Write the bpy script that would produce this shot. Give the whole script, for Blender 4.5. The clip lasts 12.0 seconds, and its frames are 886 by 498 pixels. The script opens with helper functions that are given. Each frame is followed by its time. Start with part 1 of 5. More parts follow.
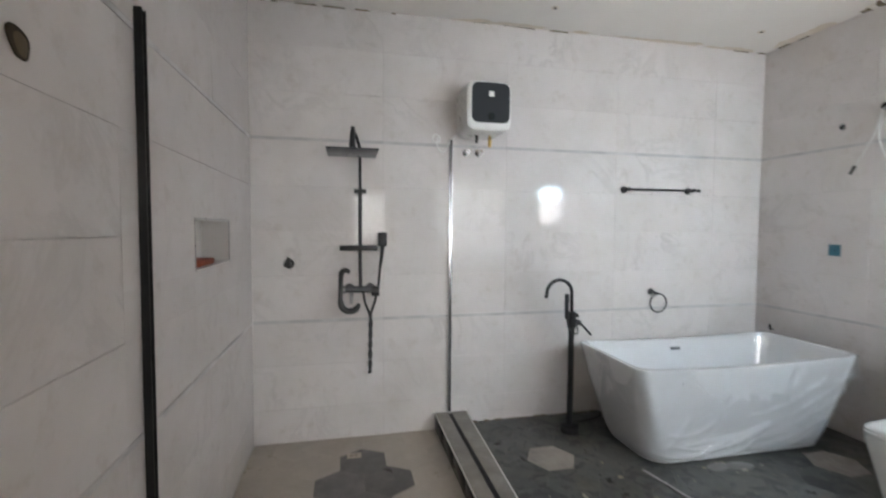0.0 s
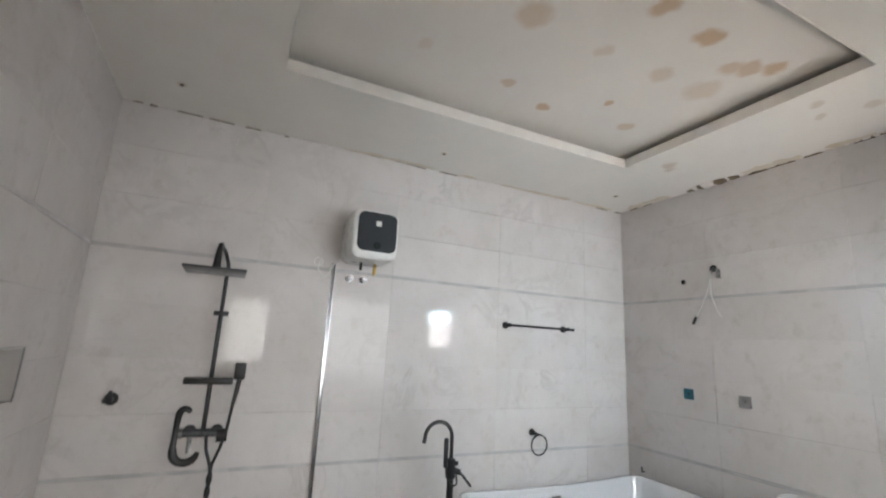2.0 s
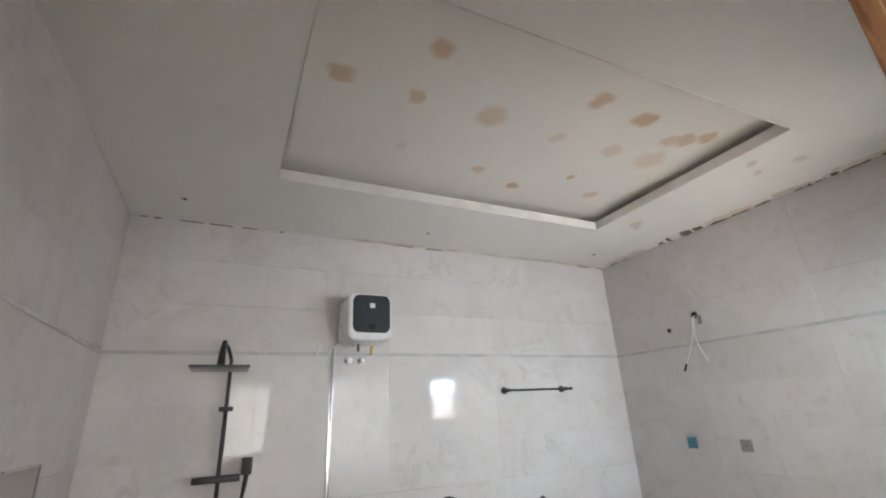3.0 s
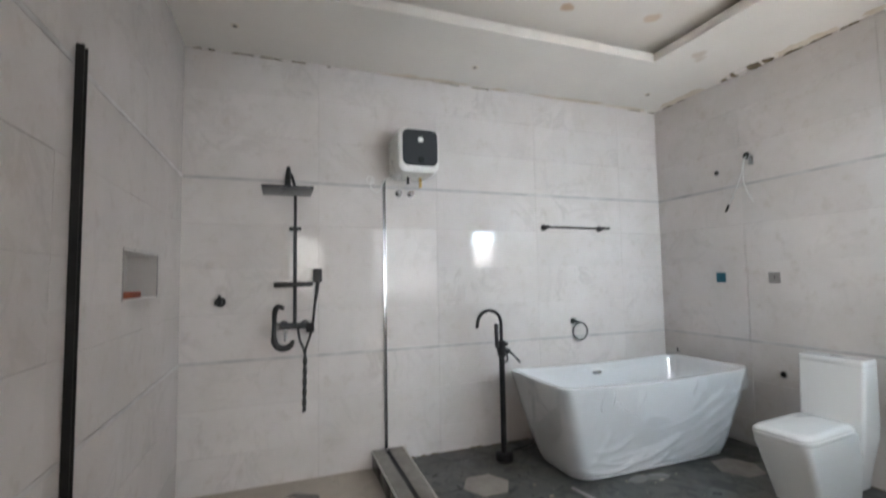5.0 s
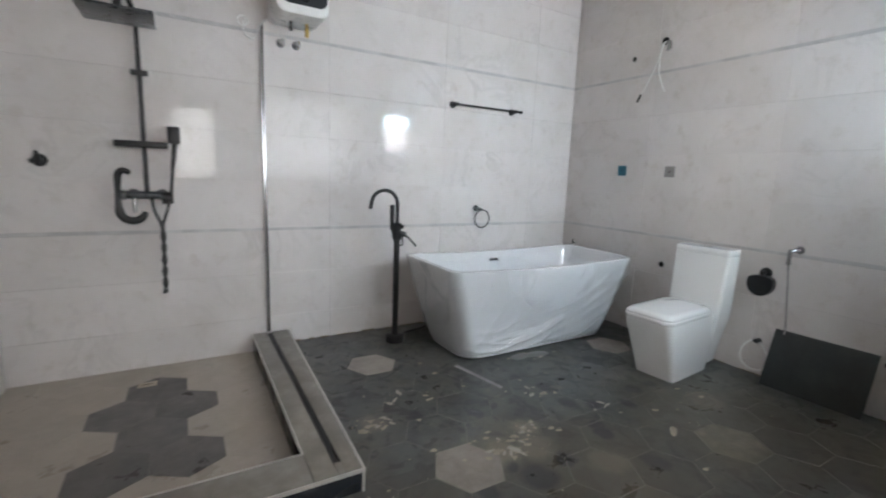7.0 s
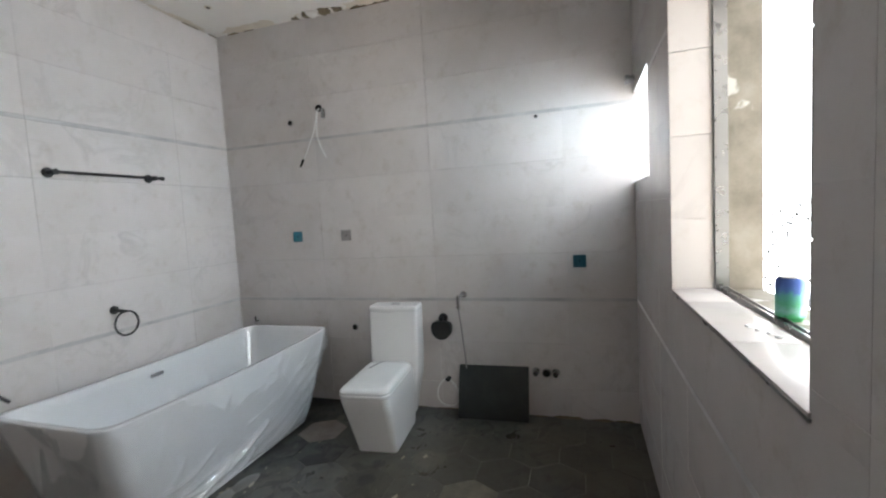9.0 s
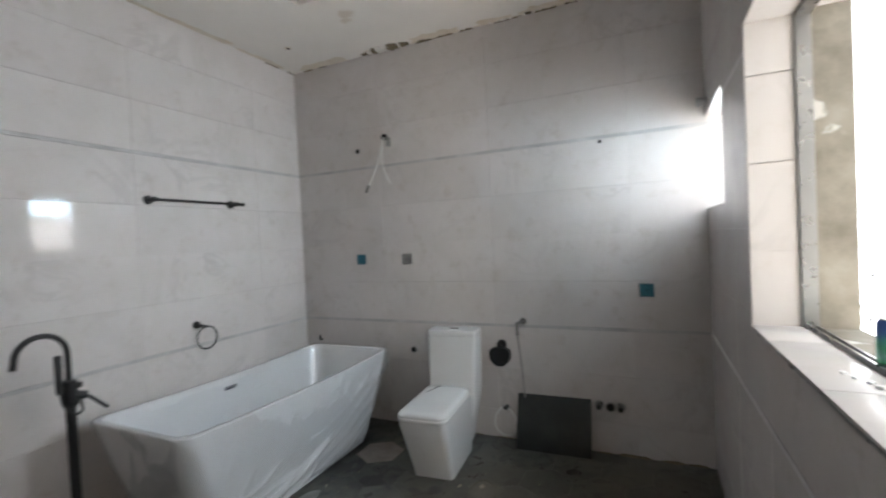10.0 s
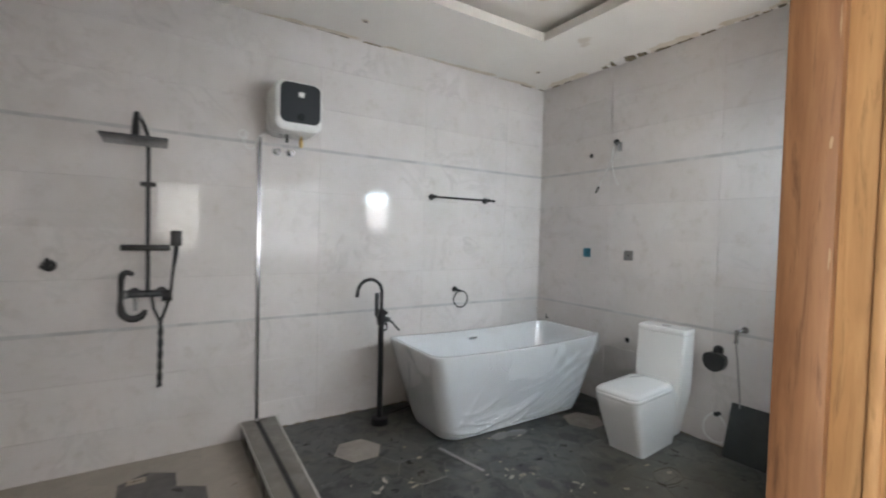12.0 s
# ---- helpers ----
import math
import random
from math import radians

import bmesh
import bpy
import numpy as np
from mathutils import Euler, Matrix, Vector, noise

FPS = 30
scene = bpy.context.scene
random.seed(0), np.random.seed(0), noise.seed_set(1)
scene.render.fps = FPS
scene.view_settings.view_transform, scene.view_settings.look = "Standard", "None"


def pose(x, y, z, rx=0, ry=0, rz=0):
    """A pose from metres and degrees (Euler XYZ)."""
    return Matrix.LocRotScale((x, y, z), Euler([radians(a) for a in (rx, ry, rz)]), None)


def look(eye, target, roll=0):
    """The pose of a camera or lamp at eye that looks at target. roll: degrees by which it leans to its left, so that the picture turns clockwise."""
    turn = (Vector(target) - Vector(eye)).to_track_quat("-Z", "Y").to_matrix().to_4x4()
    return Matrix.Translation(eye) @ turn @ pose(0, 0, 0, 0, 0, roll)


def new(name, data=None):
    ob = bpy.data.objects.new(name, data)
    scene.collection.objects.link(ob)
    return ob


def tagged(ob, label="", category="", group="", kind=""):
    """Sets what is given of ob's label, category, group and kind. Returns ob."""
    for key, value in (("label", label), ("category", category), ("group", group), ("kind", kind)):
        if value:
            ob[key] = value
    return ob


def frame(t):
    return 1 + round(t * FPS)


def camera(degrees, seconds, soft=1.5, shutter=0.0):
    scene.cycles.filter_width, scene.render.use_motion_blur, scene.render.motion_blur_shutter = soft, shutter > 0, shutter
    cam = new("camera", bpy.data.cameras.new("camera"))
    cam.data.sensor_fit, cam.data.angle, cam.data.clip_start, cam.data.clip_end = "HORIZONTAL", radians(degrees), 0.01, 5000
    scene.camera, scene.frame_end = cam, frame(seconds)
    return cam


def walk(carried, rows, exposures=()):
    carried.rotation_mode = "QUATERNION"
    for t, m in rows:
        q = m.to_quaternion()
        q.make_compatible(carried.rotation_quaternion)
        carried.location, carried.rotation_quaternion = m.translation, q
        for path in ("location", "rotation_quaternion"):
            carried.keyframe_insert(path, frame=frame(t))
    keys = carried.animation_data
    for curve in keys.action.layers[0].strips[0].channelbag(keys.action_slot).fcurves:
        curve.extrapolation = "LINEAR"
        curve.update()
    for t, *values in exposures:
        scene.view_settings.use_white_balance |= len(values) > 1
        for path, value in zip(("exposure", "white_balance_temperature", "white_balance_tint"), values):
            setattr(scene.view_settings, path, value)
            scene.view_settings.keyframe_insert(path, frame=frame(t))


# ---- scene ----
cam = camera(89.9, 12.0, soft=2.0, shutter=0.4)
PATH = [
    (0, (0.603, -3.107, 1.418), (1.032, -1.156, 1.322), 0.3),
    (0.5, (0.608, -3.003, 1.464), (0.87, -1.022, 1.539), 1.2),
    (1, (0.65, -2.98, 1.486), (0.917, -1.002, 1.614), 2.9),
    (1.5, (0.72, -2.98, 1.513), (1.283, -1.078, 1.768), 3.8),
    (2, (0.739, -3.009, 1.549), (1.569, -1.238, 1.968), 3.0),
    (2.5, (0.717, -3.137, 1.586), (1.553, -1.428, 2.204), -0.5),
    (2.7, (0.709, -3.188, 1.587), (1.538, -1.506, 2.281), -2.1),
    (4.3, (0.623, -3.251, 1.449), (1.387, -1.488, 2.003), -3.9),
    (4.5, (0.636, -3.258, 1.411), (1.375, -1.452, 1.851), -3.4),
    (5, (0.607, -3.269, 1.306), (1.294, -1.395, 1.436), -1.0),
    (5.5, (0.611, -3.296, 1.226), (1.227, -1.4, 1.064), 0.1),
    (6, (0.628, -3.288, 1.172), (1.208, -1.391, 0.917), 1.1),
    (6.5, (0.735, -3.218, 1.134), (1.513, -1.401, 0.832), 1.8),
    (7, (0.882, -3.097, 1.168), (1.878, -1.394, 0.845), 2.2),
    (7.5, (1.012, -2.972, 1.186), (2.296, -1.471, 0.873), 3.9),
    (7.7, (1.025, -2.934, 1.18), (2.444, -1.555, 0.886), 4.3),
    (9.3, (1.067, -2.688, 1.412), (2.995, -2.166, 1.298), -4.1),
    (9.5, (1.063, -2.677, 1.419), (2.994, -2.164, 1.336), -4.2),
    (10, (1.045, -2.716, 1.402), (2.859, -1.876, 1.359), -2.7),
    (10.5, (1.009, -2.832, 1.397), (2.597, -1.617, 1.348), -0.2),
    (11, (1.006, -2.923, 1.394), (2.516, -1.613, 1.333), 0.9),
    (11.5, (0.901, -3.082, 1.405), (2.235, -1.594, 1.334), 1.1),
    (12, (0.75, -3.285, 1.401), (1.831, -1.604, 1.336), 1.4),
]
EXPOSURES = [(0, 1.72, 6360, 10), (1.5, 1.64, 6390, 10), (2.5, 1.64, 6480, 10), (4.5, 1.64, 6340, 10), (6.0, 1.78, 6370, 10), (7.0, 1.70, 6220, 10), (7.7, 1.62, 6200, 10), (9.3, 1.30, 6420, 10), (10.5, 1.14, 6420, 10), (11.5, 1.30, 6470, 10), (12, 1.54, 6440, 10)]
walk(cam, [(t, look(eye, target, roll)) for t, eye, target, roll in PATH], EXPOSURES)

# ---- light ----
world = bpy.data.worlds.new("world")
scene.world = world
world.use_nodes = True
wn = world.node_tree
sky = wn.nodes.new("ShaderNodeTexSky")
sky.sky_type, sky.sun_disc = "NISHITA", False
sky.sun_elevation, sky.sun_rotation = radians(60), radians(10)
wn.nodes["Background"].inputs["Strength"].default_value = 0.08
wn.links.new(sky.outputs["Color"], wn.nodes["Background"].inputs["Color"])

sun = new("sun", bpy.data.lights.new("sun", "SUN"))
sun.data.energy, sun.data.angle, sun.data.color = 4.5, radians(0.5), (1.0, 0.95, 0.88)
sun.matrix_world = look((1.0, 8.0, 14.0), (0.3, 0.3, 0.0))


def rect_light(name, x0, x1, y, z0, z1, watts, colour, facing=1):
    lamp = new(name, bpy.data.lights.new(name, "AREA"))
    lamp.data.shape, lamp.data.size, lamp.data.size_y = "RECTANGLE", x1 - x0, z1 - z0
    lamp.data.energy, lamp.data.color = watts, colour
    c = ((x0 + x1) / 2, y, (z0 + z1) / 2)
    lamp.matrix_world = look(c, (c[0], c[1] + facing, c[2]))
    return lamp


# the small window shows a strip of bright sky over a sunlit pinkish house
for name, z0, z1, watts, colour in (("small_window_sky", 1.88, 2.04, 4.4, (0.58, 0.83, 1.0)), ("small_window_facade", 1.52, 1.88, 2.3, (1.0, 0.93, 0.90))):
    lamp = rect_light(name, 3.43, 3.87, -3.31, z0, z1, watts, colour)
    lamp.matrix_world = look((3.65, -3.31, (z0 + z1) / 2), (2.3, 0.0, 1.5))
    lamp.data.spread = radians(124)
rect_light("bedroom_window_daylight", 0.78, 1.42, -6.62, 1.0, 2.2, 14.0, (1.0, 0.95, 0.90))
# fill lamp added behind the door to brighten jamb and tiles; no window there
side = rect_light("bedroom_side_fill", -0.6, 0.6, 0.0, -0.6, 0.6, 56.0, (1.0, 0.96, 0.91))
side.matrix_world = look((-2.18, -4.6, 1.6), (1.0, -4.4, 1.5))

# ---- materials ----


class Mat:
    """A node material with a few short helpers."""

    def __init__(self, name):
        self.m = bpy.data.materials.new(name)
        self.m.use_nodes = True
        self.t = self.m.node_tree
        self.p = self.t.nodes["Principled BSDF"]

    def node(self, kind, **values):
        n = self.t.nodes.new(kind)
        for k, v in values.items():
            n.inputs[k].default_value = v
        return n

    def link(self, a, b):
        self.t.links.new(a, b)

    def coords(self, shift=True):
        """Object coordinates, moved by each object's own random number."""
        tc = self.node("ShaderNodeTexCoord")
        if not shift:
            return tc.outputs["Object"]
        info = self.node("ShaderNodeObjectInfo")
        mul = self.node("ShaderNodeVectorMath")
        mul.operation = "SCALE"
        mul.inputs[0].default_value = (37.0, 53.0, 19.0)
        self.link(info.outputs["Random"], mul.inputs["Scale"])
        add = self.node("ShaderNodeVectorMath")
        self.link(tc.outputs["Object"], add.inputs[0])
        self.link(mul.outputs[0], add.inputs[1])
        return add.outputs[0]

    def place(self):
        return self.node("ShaderNodeNewGeometry").outputs["Position"]

    def noise(self, co, scale, detail=5.0, rough=0.55, distort=0.0):
        n = self.node("ShaderNodeTexNoise", Scale=scale, Detail=detail, Roughness=rough, Distortion=distort)
        self.link(co, n.inputs["Vector"])
        return n.outputs["Fac"]

    def ramp(self, fac, stops):
        r = self.node("ShaderNodeValToRGB")
        e = r.color_ramp.elements
        while len(e) < len(stops):
            e.new(0.5)
        for el, (pos, v) in zip(e, stops):
            el.position = pos
            el.color = (v, v, v, 1) if isinstance(v, (int, float)) else (*v, 1)
        self.link(fac, r.inputs["Fac"])
        return r.outputs["Color"]

    def mix(self, fac, a, b, blend="MIX"):
        n = self.node("ShaderNodeMix")
        n.data_type, n.blend_type = "RGBA", blend
        for sock, v in ((n.inputs[0], fac), (n.inputs[6], a), (n.inputs[7], b)):
            if isinstance(v, bpy.types.NodeSocket):
                self.link(v, sock)
            else:
                sock.default_value = v if isinstance(v, (int, float)) else (*v, 1)
        return n.outputs[2]

    def bump(self, height, strength, distance=0.01):
        b = self.node("ShaderNodeBump", Strength=strength, Distance=distance)
        self.link(height, b.inputs["Height"])
        self.link(b.outputs["Normal"], self.p.inputs["Normal"])

    def base(self, c):
        if isinstance(c, bpy.types.NodeSocket):
            self.link(c, self.p.inputs["Base Color"])
        else:
            self.p.inputs["Base Color"].default_value = (*c, 1)

    def rough(self, r):
        if isinstance(r, bpy.types.NodeSocket):
            self.link(r, self.p.inputs["Roughness"])
        else:
            self.p.inputs["Roughness"].default_value = r

    def metal(self, v):
        self.p.inputs["Metallic"].default_value = v


def marble_tile(name, light, grey, gloss=0.045):
    m = Mat(name)
    co = m.coords()
    n = m.noise(co, 2.2, 8, 0.6, 1.3)
    vein = m.ramp(n, [(0.455, 0.0), (0.5, 1.0), (0.545, 0.0)])
    gate = m.ramp(m.noise(co, 1.3, 3), [(0.48, 0.0), (0.74, 0.48)])
    veins = m.mix(1.0, vein, gate, "MULTIPLY")
    cloud = m.mix(m.ramp(m.noise(co, 3.5, 6), [(0.3, 0.0), (0.75, 0.35)]), light, grey)
    col = m.mix(veins, cloud, tuple(g * 0.72 for g in grey))
    dust = m.ramp(m.noise(m.place(), 1.7, 7, 0.62), [(0.38, 0.0), (0.72, 0.65)])
    col = m.mix(dust, col, (0.575, 0.54, 0.505))
    smear = m.ramp(m.noise(m.place(), 9.0, 6, 0.7), [(0.55, 0.0), (0.76, 0.6)])
    col = m.mix(smear, col, (0.52, 0.47, 0.42))
    info = m.node("ShaderNodeObjectInfo")
    tone = m.ramp(info.outputs["Random"], [(0.0, 0.95), (1.0, 1.0)])
    m.base(m.mix(1.0, col, tone, "MULTIPLY"))
    m.rough(m.ramp(m.noise(m.place(), 4.0, 6, 0.65), [(0.35, gloss), (0.8, gloss + 0.08)]))
    m.bump(m.noise(co, 5.0, 2), 0.015, 0.004)
    m.p.inputs["Specular IOR Level"].default_value = 0.165
    return m.m


def plain(name, colour, rough, metal=0.0, grain=30.0, vary=0.12, bump=0.05, dirt=0.0, dirt_colour=(0.4, 0.36, 0.3)):
    """A painted, moulded or metal surface with fine grain and some unevenness."""
    m = Mat(name)
    co = m.coords()
    dark = tuple(c * (1 - vary) for c in colour)
    col = m.mix(m.ramp(m.noise(co, grain * 0.2, 6), [(0.3, 0.0), (0.7, 1.0)]), dark, colour)
    if dirt:
        col = m.mix(m.ramp(m.noise(co, 6.0, 8, 0.7), [(0.5, 0.0), (0.75, dirt)]), col, dirt_colour)
    m.base(col)
    m.metal(metal)
    m.rough(m.ramp(m.noise(co, grain, 5), [(0.25, max(0.02, rough - 0.07)), (0.75, min(1, rough + 0.07))]))
    m.bump(m.noise(co, grain * 4, 4), bump, 0.002)
    return m.m


def blots(m, spots, warp=0.05, scale=9.0, soft=0.45):
    """A mask of stains, or of painted warm light, at (x, y, radius, strength), with wavy soft outlines."""
    pl = m.place()
    nz = m.node("ShaderNodeTexNoise", Scale=scale, Detail=4.0)
    m.link(pl, nz.inputs["Vector"])
    off = m.node("ShaderNodeVectorMath")
    off.operation = "SUBTRACT"
    off.inputs[1].default_value = (0.5, 0.5, 0.5)
    m.link(nz.outputs["Color"], off.inputs[0])
    sc = m.node("ShaderNodeVectorMath")
    sc.operation = "SCALE"
    sc.inputs["Scale"].default_value = warp * 2
    m.link(off.outputs[0], sc.inputs[0])
    w = m.node("ShaderNodeVectorMath")
    m.link(pl, w.inputs[0])
    m.link(sc.outputs[0], w.inputs[1])
    flat = m.node("ShaderNodeVectorMath")
    flat.operation = "MULTIPLY"
    flat.inputs[1].default_value = (1, 1, 0)
    m.link(w.outputs[0], flat.inputs[0])
    total = None
    for x, y, r, strength in spots:
        d = m.node("ShaderNodeVectorMath")
        d.operation = "DISTANCE"
        d.inputs[1].default_value = (x, y, 0)
        m.link(flat.outputs[0], d.inputs[0])
        mr = m.node("ShaderNodeMapRange")
        mr.interpolation_type = "SMOOTHSTEP"
        for key, v in (("From Min", r), ("From Max", r * soft), ("To Min", 0.0), ("To Max", strength)):
            mr.inputs[key].default_value = v
        m.link(d.outputs["Value"], mr.inputs["Value"])
        if total is None:
            total = mr.outputs[0]
        else:
            mx = m.node("ShaderNodeMath")
            mx.operation = "MAXIMUM"
            m.link(total, mx.inputs[0])
            m.link(mr.outputs[0], mx.inputs[1])
            total = mx.outputs[0]
    return total


DARK_SPOTS = [(2.655, -1.33, 0.075, 0.9), (1.83, -1.262, 0.05, 0.7), (2.12, -1.387, 0.05, 0.8), (2.57, -1.81, 0.07, 0.9), (2.60, -1.74, 0.05, 0.8), (2.014, -1.798, 0.05, 0.9), (2.072, -1.907, 0.10, 0.85),
              (1.83, -1.885, 0.06, 0.8), (2.636, -1.529, 0.07, 0.8), (2.75, -1.59, 0.06, 0.85), (2.93, -1.67, 0.06, 0.8), (3.095, -1.572, 0.06, 0.7), (3.25, -1.57, 0.05, 0.6), (2.257, -1.867, 0.07, 0.8), (2.595, -2.058, 0.08, 0.7)]
# warmer light over the near floor, put into the tile colour as brown
WARM_LIGHT_SPOTS = [(2.3, -2.05, 0.75, 0.75), (3.2, -2.0, 0.8, 0.75), (1.4, -2.1, 0.7, 0.7), (3.6, -2.7, 0.7, 0.7), (2.0, -1.75, 0.4, 0.5)]
DUSTY_SPOTS = [(2.03, -1.70, 0.12, 0.55), (2.26, -1.60, 0.09, 0.5), (1.62, -1.25, 0.10, 0.35), (2.20, -1.74, 0.12, 0.45), (2.72, -1.36, 0.05, 0.3), (1.45, -1.9, 0.2, 0.3), (2.42, -1.95, 0.12, 0.3), (3.35, -1.85, 0.13, 0.25)]


def hex_tile(name, dark, light, wear, wear_amount, gloss, spread=0.2, blotted=False):
    m = Mat(name)
    co, pl = m.coords(), m.place()
    col = m.mix(m.ramp(m.noise(co, 6.0, 9, 0.72), [(0.38, 0.0), (0.62, 1.0)]), dark, light)
    col = m.mix(m.ramp(m.noise(pl, 2.6, 9, 0.7, 0.2), [(0.45, 0.0), (0.72, wear_amount)]), col, wear)
    scr = m.ramp(m.noise(pl, 13.0, 9, 0.8, 0.3), [(0.56, 0.0), (0.74, wear_amount)])
    dk = m.ramp(m.noise(pl, 4.3, 8, 0.7, 0.3), [(0.52, 0.0), (0.68, wear_amount * 0.8)])
    col = m.mix(dk, col, tuple(c * 0.5 for c in dark))
    col = m.mix(scr, col, tuple(min(1, c * 1.5) for c in wear))
    if blotted:
        film = m.ramp(m.noise(pl, 3.4, 6, 0.6, 0.6), [(0.42, 0.0), (0.62, 0.62)])
        col = m.mix(film, col, (0.098, 0.101, 0.096))
        worn = m.ramp(m.noise(co, 7.5, 5, 0.55, 1.2), [(0.54, 0.0), (0.60, 0.75)])
        col = m.mix(worn, col, tuple(c * 0.75 for c in dark))
        # brown tint in place of warm light on the foreground
        col = m.mix(blots(m, WARM_LIGHT_SPOTS, 0.25, 3.0, 0.2), col, (0.088, 0.076, 0.053))
        col = m.mix(blots(m, DARK_SPOTS, 0.045, 11.0), col, (0.022, 0.023, 0.024))
        col = m.mix(blots(m, DUSTY_SPOTS, 0.07, 8.0), col, (0.27, 0.235, 0.175))
    info = m.node("ShaderNodeObjectInfo")
    col = m.mix(1.0, col, m.ramp(info.outputs["Random"], [(0.0, 1 - spread), (1.0, 1 + spread)]), "MULTIPLY")
    m.base(col)
    m.rough(m.ramp(m.noise(pl, 5.0, 7, 0.7), [(0.3, gloss), (0.75, min(1, gloss + 0.35))]))
    m.bump(m.noise(co, 28.0, 6), 0.12, 0.004)
    return m.m


def plaster(name, colour, stain, spots):
    m = Mat(name)
    pl = m.place()
    col = m.mix(m.ramp(m.noise(pl, 1.4, 6), [(0.3, 0.0), (0.7, 1.0)]), tuple(c * 0.93 for c in colour), colour)
    col = m.mix(m.ramp(m.noise(pl, 3.0, 9, 0.7), [(0.56, 0.0), (0.78, 0.35)]), col, tuple(c * 0.8 + 0.2 * d for c, d in zip(colour, stain)))
    if spots:
        col = m.mix(blots(m, spots), col, stain)
    m.base(col)
    m.rough(0.75)
    m.bump(m.noise(pl, 40.0, 6), 0.1, 0.004)
    return m.m


def wood(name, a, b):
    m = Mat(name)
    co = m.coords()
    mp = m.node("ShaderNodeMapping")
    mp.inputs["Scale"].default_value = (14.0, 14.0, 0.9)
    m.link(co, mp.inputs["Vector"])
    g = m.noise(mp.outputs[0], 3.0, 8, 0.65, 1.2)
    col = m.mix(m.ramp(g, [(0.3, 0.0), (0.7, 1.0)]), a, b)
    col = m.mix(m.ramp(m.noise(co, 5.0, 5), [(0.5, 0.0), (0.8, 0.5)]), col, tuple(c * 0.6 for c in a))
    streak = m.ramp(m.noise(mp.outputs[0], 7.0, 6, 0.7, 0.6), [(0.54, 0.0), (0.66, 0.65)])
    col = m.mix(streak, col, tuple(c * 0.45 for c in a))
    chip = m.ramp(m.noise(mp.outputs[0], 1.6, 6, 0.7, 2.0), [(0.64, 0.0), (0.70, 0.35)])
    m.base(m.mix(chip, col, (0.62, 0.5, 0.36)))
    m.rough(0.55)
    m.bump(g, 0.4, 0.004)
    return m.m


M = {}
M["tile"] = marble_tile("white_marble_tile", (0.72, 0.685, 0.67), (0.615, 0.58, 0.565), 0.03)
M["grout"] = plain("grey_grout", (0.68, 0.645, 0.62), 0.9)
M["strip"] = plain("grey_border_strip", (0.585, 0.57, 0.565), 0.5, vary=0.3, dirt=0.6, dirt_colour=(0.6, 0.58, 0.55))
M["hexdark"] = hex_tile("dark_hexagon_tile", (0.040, 0.043, 0.041), (0.092, 0.095, 0.087), (0.165, 0.142, 0.10), 0.6, 0.22, 0.12, True)
M["hexlight"] = hex_tile("pale_hexagon_tile", (0.285, 0.255, 0.22), (0.36, 0.325, 0.28), (0.21, 0.185, 0.155), 0.6, 0.4, 0.12)
M["hexdull"] = hex_tile("dull_hexagon_tile", (0.15, 0.138, 0.10), (0.22, 0.20, 0.15), (0.21, 0.19, 0.14), 0.6, 0.35, 0.1)
M["hexbeige"] = hex_tile("beige_hexagon_tile", (0.395, 0.35, 0.29), (0.44, 0.395, 0.33), (0.36, 0.32, 0.265), 0.22, 0.2, 0.04)
M["hexgrey"] = hex_tile("grey_hexagon_tile", (0.10, 0.095, 0.09), (0.16, 0.15, 0.14), (0.22, 0.205, 0.18), 0.35, 0.22, 0.16)
M["beigegrout"] = plain("beige_grout", (0.34, 0.31, 0.265), 0.85)
M["darkgrout"] = plain("dirty_floor_grout", (0.19, 0.18, 0.15), 0.9, dirt=0.7, dirt_colour=(0.10, 0.095, 0.08))
M["ceiling"] = plaster("ceiling_board_paint", (0.88, 0.85, 0.80), (0.55, 0.45, 0.33), [(3.43, -1.0, 0.07, 0.5), (3.37, -1.93, 0.05, 0.45), (3.60, -2.07, 0.06, 0.4), (3.52, -1.86, 0.04, 0.4), (3.50, -0.95, 0.05, 0.45)])
STAINS = [(0.996, -1.63, 0.075, 0.6), (1.346, -1.934, 0.07, 0.75), (1.358, -1.618, 0.06, 0.6), (1.778, -1.621, 0.11, 0.5), (2.223, -1.931, 0.085, 0.7),
          (2.559, -1.892, 0.085, 0.8), (2.87, -1.80, 0.08, 0.5), (2.95, -1.845, 0.085, 0.6), (3.05, -1.90, 0.075, 0.75), (2.93, -1.60, 0.12, 0.35), (2.621, -1.593, 0.08, 0.35),
          (2.222, -1.598, 0.06, 0.3), (1.966, -1.13, 0.06, 0.5), (2.30, -1.016, 0.055, 0.75), (2.599, -1.253, 0.04, 0.75), (2.904, -1.101, 0.07, 0.5), (1.441, -1.191, 0.06, 0.2)]
M["tray"] = plaster("stained_ceiling_board", (0.88, 0.84, 0.785), (0.60, 0.40, 0.22), STAINS)
M["lip"] = plain("ceiling_moulding_paint", (0.86, 0.825, 0.77), 0.5)
rv = Mat("stained_cement_reveal")
pl = rv.place()
c = rv.mix(rv.ramp(rv.noise(pl, 5.0, 8, 0.65), [(0.35, 0.0), (0.65, 1.0)]), (0.17, 0.15, 0.115), (0.31, 0.285, 0.235))
rv.base(rv.mix(rv.ramp(rv.noise(pl, 6.0, 4, 0.5, 0.3), [(0.61, 0.0), (0.64, 1.0)]), c, (0.55, 0.53, 0.49)))
rv.rough(0.85)
rv.bump(rv.noise(pl, 30.0, 6), 0.3, 0.006)
M["reveal"] = rv.m
